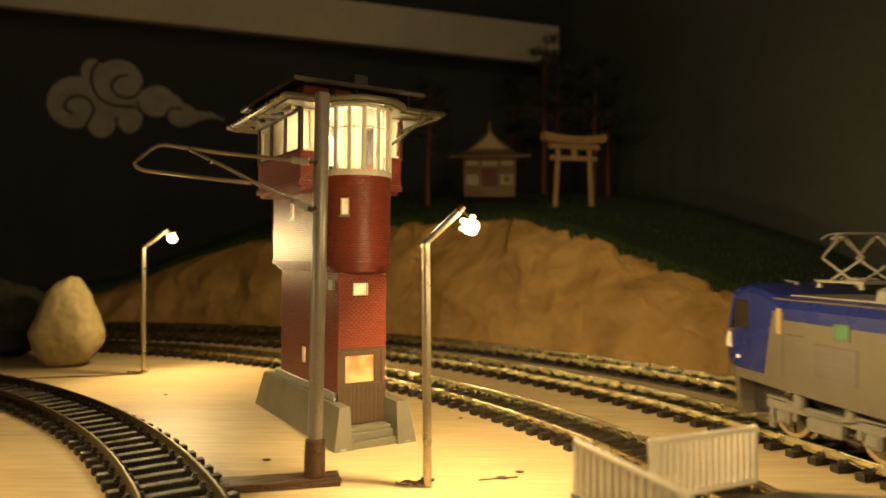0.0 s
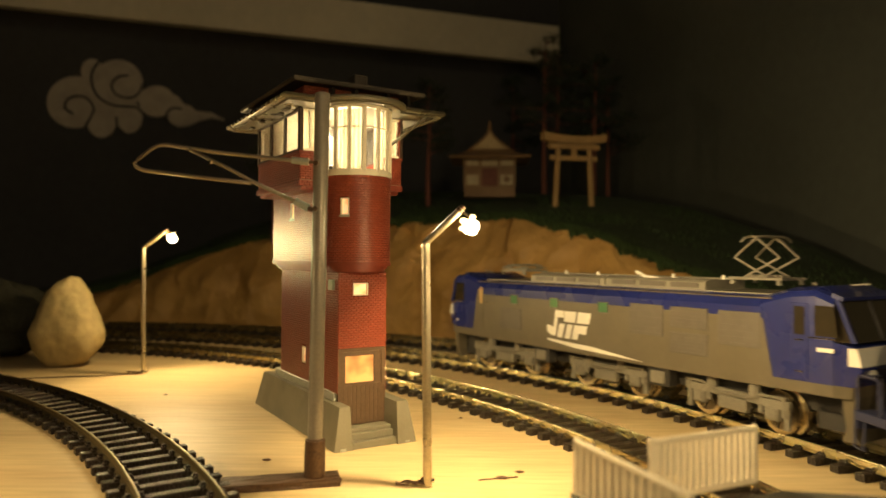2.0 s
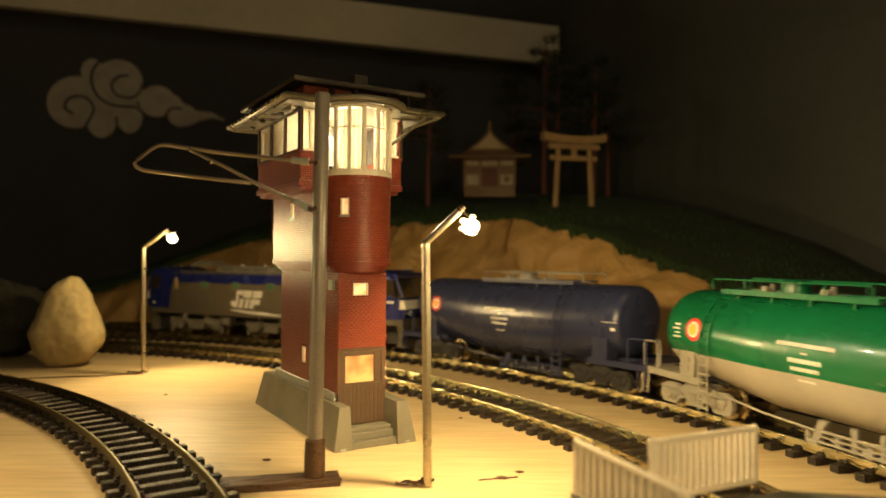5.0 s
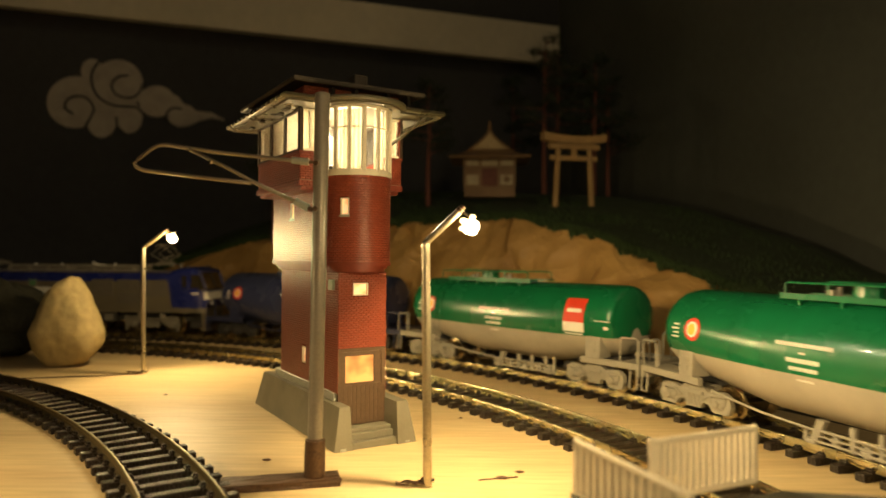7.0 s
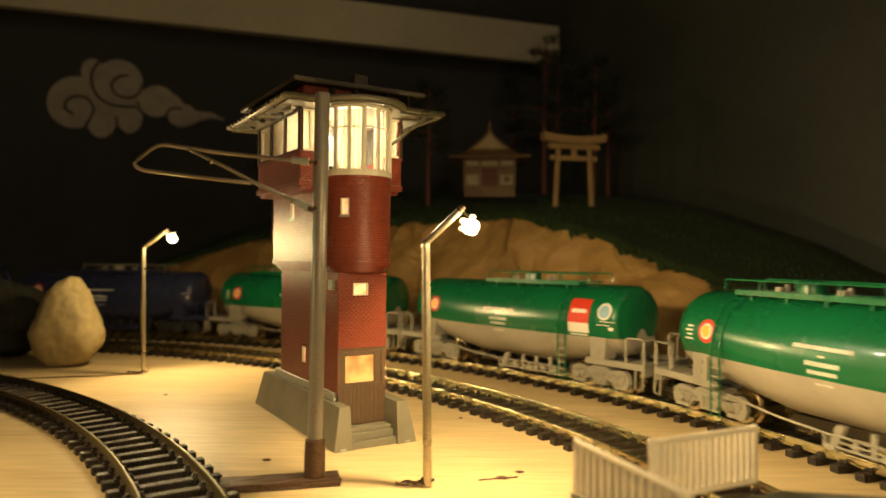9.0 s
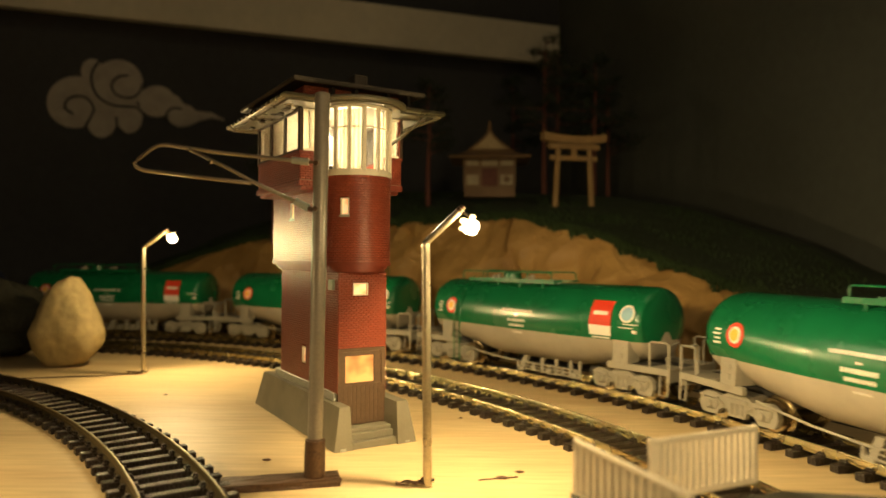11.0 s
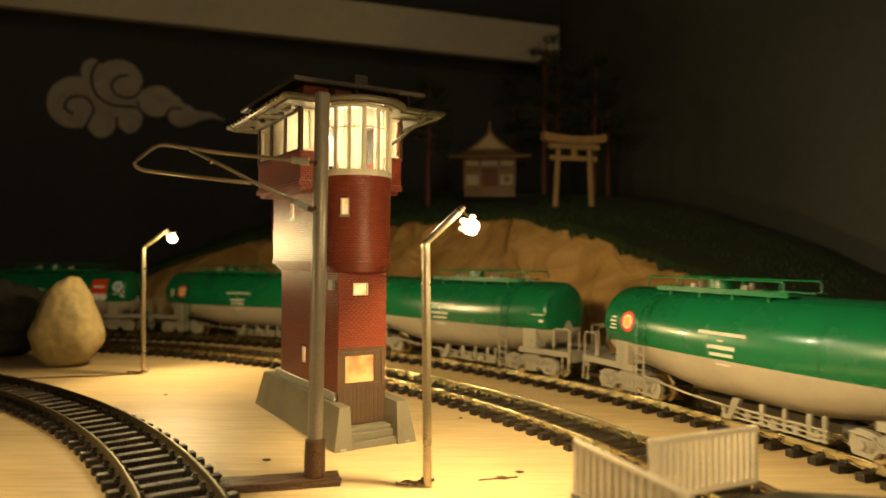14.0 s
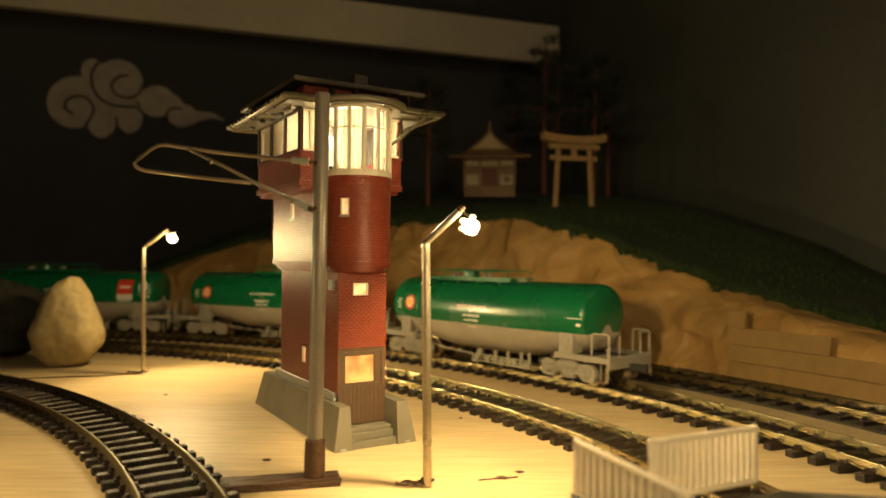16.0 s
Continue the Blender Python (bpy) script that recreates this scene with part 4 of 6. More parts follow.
# ---- street lamps ----
def street_lamp(base, bulb, lean, lab):
    bx, by = base
    t = thing("street_lamp", pose(bx, by, 0), lab, "street lamp", "street lamps")
    o = Vector(((bulb[0] - bx) * 1000, (bulb[1] - by) * 1000, bulb[2] * 1000))
    top = Vector((lean, 0, 64.2))
    part("post", rod((0, 0, 0.4), top, 1.18, 1.18, 12), STEEL, t, "tinned brass tube post", smooth=40)
    d = Vector((o.x - lean, o.y, 0))
    tip = top + d * 0.80 + Vector((0, 0, 9.2))
    q = (tip - top)
    part("arm", rod(top - q.normalized() * 0.5 + Vector((0, 0, 0.2)), tip, 1.0, 0.95, 12), STEEL, t, "slanting tube arm", smooth=40)
    part("arm_cap", rod(tip - q.normalized() * 1.0, tip + q.normalized() * 0.9, 1.15, 0.7, 12), RUST, t, smooth=40)
    sock = o + Vector((0, 0, 1.5))
    bm = bmesh.new()
    bmesh.ops.create_icosphere(bm, subdivisions=3, radius=2.2, matrix=Matrix.Translation(o) @ Matrix.Diagonal((1, 1, 0.95, 1)))
    for v in bm.verts:
        v.co += (v.co - o).normalized() * noise.noise(v.co * 0.7) * 0.35
    b = part("bulb", bm, BULB, t, "glowing round bulb", smooth=True)
    b.visible_shadow = False
    side = d.normalized()
    for dx, dz, r in ((-1.9, 1.7, 0.95), (0.5, 2.7, 0.8), (-2.5, -0.3, 0.7)):
        c = o + side * dx + Vector((0, 0, dz))
        bb = part("socket_lobe", box(c.x - r, c.x + r, c.y - r * 0.8, c.y + r * 0.8, c.z - r * 0.75, c.z + r * 0.75, 0.4), BULB_CAP, t, "glowing socket lobe")
        bb.visible_shadow = False
    part("lead", tube([tip, tip + q.normalized() * 0.5 + Vector((0, 0, -1.2)), sock + Vector((0, 0, 1))], 0.4, 6), SOLDER, t)
    # solder blob and stripped leads at the foot
    bm = bmesh.new()
    rnd = random.Random(int(bx * 1e5))
    for i in range(7):
        c = Vector((rnd.uniform(-1.6, 1.6), rnd.uniform(-1.2, 1.2), rnd.uniform(0.5, 2.2)))
        bmesh.ops.create_icosphere(bm, subdivisions=1, radius=rnd.uniform(0.5, 0.95), matrix=Matrix.Translation(c))
    part("solder_joint", bm, SOLDER, t, "lumpy silver solder joint", smooth=True)
    bm = bmesh.new()
    for dy in (-0.7, 0.7, 0.1):
        pts = [(-0.5, dy * 0.5, 0.6)]
        for i in range(1, 9):
            pts.append((-i * 1.05, dy + rnd.uniform(-0.7, 0.5), 0.55 + rnd.uniform(0, 0.9)))
        add_tube(bm, pts, 0.28, 5)
    part("lead_wire", bm, RUST, t, "dark twisted lead wires", smooth=True)
    return t


def lamps():
    street_lamp((-0.0037, 0.1824), BULB_R, -0.9, "lit street lamp on a brass tube post beside the tower")
    street_lamp((-0.1526, 0.3524), BULB_L, -0.8, "lit street lamp on a thin brass post by the pale rock")


# ---- rocks, bush ----
def lump(name, place, rx, ry, rz, material, label, category, seed, rough=0.12, top_narrow=0.35):
    bm = bmesh.new()
    bmesh.ops.create_icosphere(bm, subdivisions=5, radius=1.0)
    for v in bm.verts:
        c = v.co.copy()
        k = 1 + rough * (noise.noise(c * 1.3 + Vector((seed, 0, 0))) * 1.6 + 0.5 * noise.noise(c * 3.1 + Vector((0, seed, 0))) + 0.2 * noise.noise(c * 8 + Vector((0, 0, seed))))
        w = 1 - top_narrow * max(c.z, -0.2) - 0.12 * max(-c.z - 0.45, 0)
        v.co = Vector((c.x * rx * k * w, c.y * ry * k * w, max((c.z * k + 0.93) * rz / 1.93, 0)))
    ob = part(name, bm, material, None, smooth=True)
    ob.matrix_basis = pose(*place)
    return tagged(ob, label, category)


# ---- hill ----
H_S = (-0.30, -0.20, -0.10, -0.05, 0.0, 0.05, 0.10, 0.15, 0.20, 0.25, 0.30, 0.35, 0.40, 0.45, 0.50, 0.60, 0.80)
H_CREST = (0.018, 0.018, 0.019, 0.025, 0.037, 0.0545, 0.077, 0.0915, 0.0912, 0.089, 0.084, 0.0745, 0.056, 0.030, 0.018, 0.012, 0.010)
H_TOP = (0.02, 0.02, 0.02, 0.022, 0.042, 0.0755, 0.104, 0.116, 0.122, 0.128, 0.128, 0.1165, 0.0905, 0.058, 0.03, 0.012, 0.01)


def boarded(s):
    """1 where the foot of the hill is a wall of brown boards, 0 where it is paper."""
    return max(0.0, min(1.0, (0.012 - s) / 0.03))


def hill_z(s, n):
    """Height of the hill at s along the line, n outward from it."""
    cr, tp = float(np.interp(s, H_S, H_CREST)), float(np.interp(s, H_S, H_TOP))
    foot, crest, top = 0.090, 0.128, 0.262
    if n < foot:
        return 0.0
    if n < crest:
        f = (n - foot) / (crest - foot)
        return cr * (1 - (1 - f) ** (1.9 + 9 * boarded(s)))
    if n < top:
        f = (n - crest) / (top - crest)
        return cr + (tp - cr) * (f ** 1.15)
    return tp - (n - top) * 0.12


def hill():
    t = thing("hill", Matrix.Identity(4), "scenery hill of crumpled brown paper with a dark grassy top", "hill")
    ns = [0.086, 0.090] + [0.090 + 0.038 * (i / 36) ** 1.5 for i in range(1, 37)]
    rows = []
    ss = np.arange(-0.30, 0.82, 0.0025)
    for s in ss:
        row = []
        for i, n in enumerate(ns):
            z = hill_z(s, n)
            x, y, a = on_line(s, -n)
            q = Vector((x, y, z))
            # folds of crumpled paper: sharp creases from ridged noise
            w = min(1.0, max(0.0, (n - 0.088) / 0.012))
            q += Vector((noise.noise(q * 18), noise.noise(q * 18 + Vector((5, 5, 5))), noise.noise(q * 18 + Vector((9, 1, 3))))) * 0.02
            q.z *= 0.6
            c1 = abs(noise.noise(q * 20)) * 1.0
            c2 = noise.voronoi(q * 36 + Vector((7, 0, 0)))[0][0] * 0.62 + noise.voronoi(q * 85)[0][0] * 0.2
            c3 = abs(noise.noise(q * 110 + Vector((0, 9, 0)))) * 0.16
            fold = (c1 + c2 + c3 - 0.75) * 0.021 * w * (1 - 0.85 * boarded(s))
            x, y, a = on_line(s, -n + fold)
            row.append((x * 1000, y * 1000, (z - fold * 0.25 * w) * 1000 if i else -1))
        rows.append(row)
    part("paper_slope", loft(rows, closed=False, caps=False), HILL_PAPER, t, "crumpled brown paper slope", smooth=30)
    ns2 = [0.1275 + 0.215 * (i / 26) for i in range(27)]
    rows = []
    for s in np.arange(-0.30, 0.82, 0.008):
        row = []
        for i, n in enumerate(ns2):
            x, y, a = on_line(s, -n)
            q = Vector((x, y, 0))
            edge = 0.008 * noise.noise(q * 40) + 0.006 * noise.noise(q * 140) if i == 0 else 0
            x, y, a = on_line(s, -n - edge)
            row.append((x * 1000, y * 1000, (hill_z(s, n) + 0.0035 * noise.noise(q * 24) * min(1, i / 3) + 0.0008) * 1000))
        rows.append(row)
    part("grass_top", loft(rows, closed=False, caps=False), GRASS, t, "dark green turf", smooth=True)
    hill_boards(t)


def hill_boards(t):
    """Brown boards, one above the other, where the slope ends in an upright wall."""
    for k in range(4):
        z0, z1 = k * 8.6, k * 8.6 + 8.2
        run = [q for q in np.arange(-0.16, 0.006, 0.004) if float(np.interp(q, H_S, H_CREST)) * 1000 > z1 + 1.5 - 1.5 * (k == 0)]
        secs = []
        for q in run:
            sec = []
            for n, z in ((0.0872 + 0.0002 * k, z0), (0.0884 + 0.0002 * k, z1), (0.0904, z1), (0.0904, z0)):
                x, y, _ = on_line(q, -n)
                sec.append((x * 1000, y * 1000, z))
            secs.append(sec)
        part("board", loft(secs), BOARD_BROWN, t, "brown board")


def hill_grass():
    rnd = random.Random(5)
    verts, faces = [], []
    for _ in range(26000):
        s, u = rnd.uniform(-0.15, 0.5), rnd.random()
        n = 0.124 + 0.13 * u * u
        x, y, a = on_line(s, -n)
        z = hill_z(s, n)
        h, w, r = rnd.uniform(0.0012, 0.0036), rnd.uniform(0.0003, 0.0007), rnd.uniform(0, math.pi)
        lx, ly = rnd.uniform(-1, 1) * h * 0.6, rnd.uniform(-1, 1) * h * 0.6
        k = len(verts)
        verts += [(x - w * math.cos(r), y - w * math.sin(r), z - 0.0005), (x + w * math.cos(r), y + w * math.sin(r), z - 0.0005), (x + lx, y + ly, z + h)]
        faces.append((k, k + 1, k + 2))
    for _ in range(16000):
        s = rnd.uniform(-0.12, 0.5)
        over = 0.5 + 0.5 * noise.noise(Vector((s * 60, 2.0, 0))) + 0.4 * noise.noise(Vector((s * 170, 5.0, 0)))
        n = 0.131 - rnd.random() * 0.016 * max(over, 0.05)
        x, y, a = on_line(s, -n + 0.001)
        z = hill_z(s, n)
        h, w, r = rnd.uniform(0.002, 0.0045), rnd.uniform(0.0004, 0.0009), rnd.uniform(0, math.pi)
        lx, ly = rnd.uniform(-1, 1) * h * 0.8, rnd.uniform(-1, 1) * h * 0.8
        k = len(verts)
        verts += [(x - w * math.cos(r), y - w * math.sin(r), z - 0.001), (x + w * math.cos(r), y + w * math.sin(r), z - 0.001), (x + lx, y + ly, z + h)]
        faces.append((k, k + 1, k + 2))
    me = bpy.data.meshes.new("hill_grass")
    me.from_pydata(verts, [], faces)
    me.materials.append(GRASS2)
    tagged(new("hill_grass", me), "short dark green grass tufts on the hill", "grass", kind="stuff")


# ---- shrine, torii, trees ----
def seat_on_hill(px, py):
    """Height of the hill under a plan point, by the nearest station of the line."""
    best = min(((px - on_line(s)[0]) ** 2 + (py - on_line(s)[1]) ** 2, s) for s in np.arange(-0.3, 0.8, 0.01))
    return hill_z(best[1], math.sqrt(best[0]))


def shrine():
    t = thing("shrine", pose(0.0430, 0.640, 0.1235, 0, 0, -4), "small timber shrine with a hip-and-gable bark roof", "shrine")
    part("base", box(-23, 23, -15.5, 15.5, -8, 1.5), SHRINE_WOOD, t)
    part("wall", box(-22, 22, -14, 14, 1.5, 26), SHRINE_WOOD, t, "dark timber wall")
    for x in (-22.5, -8.5, 8.5, 22.5):
        part("post", box(x - 1.2, x + 1.2, -15.6, -13.2, 1.5, 26), SHRINE_WOOD, t)
    part("plaster_panel", box(-21, -10, -14.5, -14, 3, 12), SHRINE_WHITE, t, "pale plaster panel")
    part("plaster_panel", box(10, 21, -14.5, -14, 3, 12), SHRINE_WHITE, t, "pale plaster panel")
    part("emblem", rod((15.5, -14.4, 8), (15.5, -15.0, 8), 3, None, 16), SHRINE_WOOD, t, "dark round emblem")
    part("plaster_panel", box(-22, 22, -14.6, -14, 20.5, 25), SHRINE_WHITE, t, "pale upper band")
    part("door", box(-7, 7, -14.6, -14, 1.5, 18), TRUNK, t, "dark red door")
    # curved lower roof
    secs = []
    for f in np.linspace(0, 1, 9):
        w = 37 - 20 * f ** 0.8
        d = 29 - 17 * f ** 0.8
        z = 27 + 9.5 * f ** 1.35
        secs.append([(-w, -d, z + 1.2 * (1 - f)), (0, -d, z), (w, -d, z + 1.2 * (1 - f)), (w, d, z + 1.2 * (1 - f)), (0, d, z), (-w, d, z + 1.2 * (1 - f))])
    secs.insert(0, [(x * 0.97, y * 0.97, z - 2) for x, y, z in secs[0]])
    part("lower_roof", loft(secs), THATCH, t, "curved dark bark roof", smooth=40)
    # gable facing the front, with concave sides
    prof = [(-19, 36)] + [(-19 * (1 - f) ** 1.6, 36 + 20 * f) for f in np.linspace(0.1, 1, 8)]
    ring = prof + [(-x, z) for x, z in prof[-2::-1]]
    part("gable", loft([[(x * 0.9, -13.0, 36 + (z - 36) * 0.92) for x, z in ring], [(x * 0.9, 12, 36 + (z - 36) * 0.92) for x, z in ring]]), GABLE, t, "pale gable")
    part("upper_roof", loft([[(x * 1.0, y, z) for x, z in ring] + [(x * 0.86, y, 36 + (z - 36) * 0.84) for x, z in ring[::-1]] for y in (-14.5, 13)]), THATCH, t, "steep bark gable roof")
    part("ridge_ornament", add_box(box(-1.6, 1.6, -15.5, 14, 54, 57.5, 0.5), -0.8, 0.8, -15, -13, 57.5, 61), THATCH, t)


def torii():
    t = thing("torii_gate", pose(0.1060, 0.560, 0.0975, 0, 0, 13), "tan wooden torii gate standing on the grassy hill", "torii gate")
    for x0, x1 in ((-16.5, -13.2), (16.5, 13.2)):
        part("pillar", rod((x0, 0, -6), (x1, 0, 56), 2.6, 2.2, 16), TORII_WOOD, t, "tan round pillar", smooth=40)
    secs = []
    for x in np.linspace(-27, 27, 13):
        lift = 2.6 * (abs(x) / 27) ** 2.2
        secs.append([(x, -4, 55.5 + lift), (x, 4, 55.5 + lift), (x, 4.6, 61.5 + lift), (x, -4.6, 61.5 + lift)])
    part("top_lintel", loft(secs), TORII_WOOD, t, "upswept top lintel")
    part("under_lintel", box(-22, 22, -2.6, 2.6, 51.2, 55.5, 0.3), TORII_WOOD, t)
    part("tie_beam", box(-20.5, 20.5, -1.6, 1.6, 42, 45.8, 0.3), TORII_WOOD, t)
    part("centre_strut", box(-2.2, 2.2, -1.6, 1.6, 45.8, 51.2), TORII_WOOD, t)


def pine(place, height, spread, seed, bare=0.45):
    rnd = random.Random(seed)
    z = seat_on_hill(place[0], place[1]) - 0.003
    t = thing("pine_tree", pose(place[0], place[1], z), "dark pine with a bare red-brown trunk on the hill", "tree", "pines on the hill")
    pts = [(rnd.uniform(-2, 2) * f, rnd.uniform(-2, 2) * f, height * f) for f in (0, 0.3, 0.6, 0.85, 1.0)]
    bm = bmesh.new()
    for a, b, r, r2 in zip(pts, pts[1:], (2.6, 2.1, 1.5, 0.9), (2.1, 1.5, 0.9, 0.3)):
        add_rod(bm, a, b, r, r2, 8)
    part("trunk", bm, TRUNK, t, "red-brown trunk")
    verts, faces = [], []
    bl = bmesh.new()
    for i in range(16):
        f = bare + (1 - bare) * (i + rnd.random()) / 16
        a = rnd.uniform(0, 2 * math.pi)
        L_ = spread * (1.15 - 0.75 * (f - bare) / (1 - bare)) * rnd.uniform(0.6, 1.1)
        e = Vector((math.cos(a) * L_, math.sin(a) * L_, height * f + rnd.uniform(-3, 6)))
        add_rod(bl, (0, 0, height * f - 2), e, 0.7, 0.2, 5)
        for _ in range(110):
            c = Vector((0, 0, height * f)).lerp(e, rnd.uniform(0.35, 1.1)) + Vector((rnd.gauss(0, 4.2), rnd.gauss(0, 4.2), rnd.gauss(0.5, 2.4)))
            d = Vector((rnd.uniform(-1, 1), rnd.uniform(-1, 1), rnd.uniform(-0.2, 1))).normalized() * rnd.uniform(3, 6.5)
            w = Vector((rnd.uniform(-1, 1), rnd.uniform(-1, 1), rnd.uniform(-1, 1))).normalized() * rnd.uniform(0.5, 1.1)
            k = len(verts)
            verts += [tuple((c - w) * MM), tuple((c + w) * MM), tuple((c + d) * MM)]
            faces.append((k, k + 1, k + 2))
    part("branchwork", bl, TRUNK, t)
    me = bpy.data.meshes.new("crown")
    me.from_pydata(verts, [], faces)
    me.materials.append(LEAF)
    ob = new("crown", me)
    ob.parent = t


def trees():
    for i, (x, y, h, sp) in enumerate(((-0.014, 0.640, 118, 30), (0.096, 0.655, 150, 34), (0.140, 0.640, 135, 36), (0.165, 0.690, 130, 34), (-0.150, 0.610, 100, 26),
                                       (0.120, 0.720, 160, 36), (0.075, 0.740, 140, 34), (-0.09, 0.68, 120, 30))):
        pine((x, y), h, sp, 40 + i)


# ---- platform end with fences ----
def platform_end():
    t = thing("platform_end", Matrix.Identity(4), "dark grey model platform end at the track side", "platform")
    part("platform_slab", prism([(24.5, 131), (41, 122.5), (66, 133), (92, 128), (125, 60), (60, 20), (24.5, 60)], 0, 16.2), PLATFORM, t, "dark grey ribbed slab")
    for i in range(16):
        f = i / 15
        part("rib", box(0, 0.7, 0, 60, 16.2, 16.55, 0, Matrix.Translation((36 + f * 40, 62 + f * 6, 0)) @ Matrix.Rotation(radians(-9), 4, "Z")), PLATFORM, t)


def fence_panel(a, b, z0, z1, slats):
    a, b = Vector((*a, 0)), Vector((*b, 0))
    d = b - a
    m = Matrix.Translation((a.x * MM, a.y * MM, z0 * MM)) @ Matrix.Rotation(math.atan2(d.y, d.x), 4, "Z")
    t = thing("fence_panel", m, "cream plastic picket fence panel on the platform end", "fence", "platform fences")
    Ln, h = d.length, z1 - z0
    part("top_rail", box(0, Ln, -0.6, 0.6, h - 1.1, h, 0.3), FENCE, t)
    part("bottom_rail", box(0, Ln, -0.5, 0.5, 0, 1.1, 0.2), FENCE, t)
    for x in (0.45, Ln - 0.45):
        part("end_post", box(x - 0.6, x + 0.6, -0.65, 0.65, 0, h + 0.2, 0.3), FENCE, t)
    for i in range(slats):
        x = 1.1 + (Ln - 2.2) * (i + 0.5) / slats
        w = (Ln - 2.2) / slats * 0.31
        part("picket", box(x - w, x + w, -0.35, 0.35, 1.1, h - 1.1, 0.1), FENCE, t)
    return t


def fences():
    fence_panel((37.5, 124.5), (61.8, 136), 16.7, 28.0, 15)
    fence_panel((25.2, 130), (36.0, 100), 16.3, 26.8, 13)
    t = thing("loose_cable", Matrix.Identity(4), "loose beige cable lying beside the track", "cable")
    part("cable", tube([(99, 167, 0.9), (98.5, 171.5, 1.0), (101.5, 174, 1.2), (106, 173, 1.2), (113, 169, 1.0), (125, 160, 0.9), (150, 140, 0.9)], 0.85, 8), CABLE, t, smooth=True)
    rnd = random.Random(3)
    for i, (x, y, w) in enumerate(((16.5, 189.5, 1.3), (22, 195, 1.0), (-52, 205, 1.0), (-45, 236, 0.8), (7, 260, 0.6), (-120, 300, 0.8), (-190, 205, 2.2))):
        ob = lump("debris_crumb", (x * MM, y * MM, 0), w * 1.3 * MM * 1000, w * 1000 * MM * 0.8, w * 0.6, RUST, "tiny dark crumb of debris on the board", "debris", 60 + i)
    # a crack in the board, put in as a thin dark thread
    th = thing("dark_line", Matrix.Identity(4), "thin dark line on the board", "wire")
    part("wire", tube([(10, 187.5, 0.25), (14, 188.3, 0.4), (18, 189.6, 0.3), (21, 190.5, 0.2)], 0.18, 5), RUST, th)
    # thin dark line running left from the foot of the left lamp
    th = thing("dark_line", Matrix.Identity(4), "thin dark line on the board", "wire")
    part("wire", tube([(-153, 351, 0.3), (-170, 345, 0.3), (-200, 337, 0.3), (-235, 330, 0.3)], 0.35, 5), RUST, th)


# ---- the train: shared pieces (x forward, y to the left, z from the rail head) ----
def wheelset(parent, x, r, name="wheelset"):
    bm = bmesh.new()
    add_rod(bm, (0, -8.6, 0), (0, 8.6, 0), 1.0, None, 8)
    for sgn in (-1, 1):
        add_rod(bm, (0, sgn * 7.2, 0), (0, sgn * 9.6, 0), r * 0.86, r * 0.82, 20)
        for k in range(6):
            a = k * math.pi / 3
            add_box(bm, -0.5, 0.5, sgn * 9.5 - 0.5, sgn * 9.5 + 0.6, 0, r * 0.75, 0, Matrix.Rotation(a, 4, "Y"))
    ob = part(name, bm, WHEEL, parent, "metal wheelset", smooth=35)
    ob.matrix_basis = pose(x * MM, 0, r * MM)
    # rims with flanges belong to the same turned piece
    bm = bmesh.new()
    for sgn in (-1, 1):
        prof = [(sgn * 6.6, r + 1.0), (sgn * 7.3, r + 1.0), (sgn * 7.5, r), (sgn * 9.9, r - 0.05), (sgn * 9.9, r - 1.5), (sgn * 6.6, r - 1.5)]
        secs = [[(rr * math.sin(a), y, rr * math.cos(a)) for y, rr in prof] for a in [2 * math.pi * k / 24 for k in range(25)]]
        n = len(prof)
        rings = [[bm.verts.new(q) for q in s] for s in secs]
        for p, q in zip(rings, rings[1:]):
            for k in range(n):
                bm.faces.new((p[k], p[(k + 1) % n], q[(k + 1) % n], q[k]))
    me_ob = part("rims", bm, TYRE, None, smooth=35)
    bm2 = bmesh.new()
    bm2.from_mesh(ob.data)
    for f in bm2.faces:
        f.material_index = 0
    k0 = len(bm2.faces)
    bm2.from_mesh(me_ob.data)
    bm2.faces.ensure_lookup_table()
    for f in bm2.faces[k0:]:
        f.material_index = 1
    bm2.to_mesh(ob.data)
    bm2.free()
    ob.data.materials.append(TYRE)
    bpy.data.objects.remove(me_ob)
    return ob


def bar(bm, x, z, w, h, y, t=0.12):
    add_box(bm, x - w / 2, x + w / 2, y - t, y + t, z - h / 2, z + h / 2)


# ---- locomotive ----
MOVING = []
HL = 109.0


def panto_pose(h):
    """Poses of the arms of a diamond pantograph whose head stands h above its pivots."""
    out = {}
    a, knee_l, up_l = 4.6, 14.4, 10.4
    # each lower arm starts on one side of the frame and leans to the other
    th = math.asin(max(min(h * 0.50 / knee_l, 0.95), 0.02))
    kx, kz = -a + knee_l * math.cos(th), knee_l * math.sin(th)
    ph = math.asin(max(min((h - kz) / up_l, 0.95), 0.0))
    out["lower"], out["upper"], out["knee"] = math.degrees(th), math.degrees(ph), (kx, kz)
    out["a"] = a
    return out


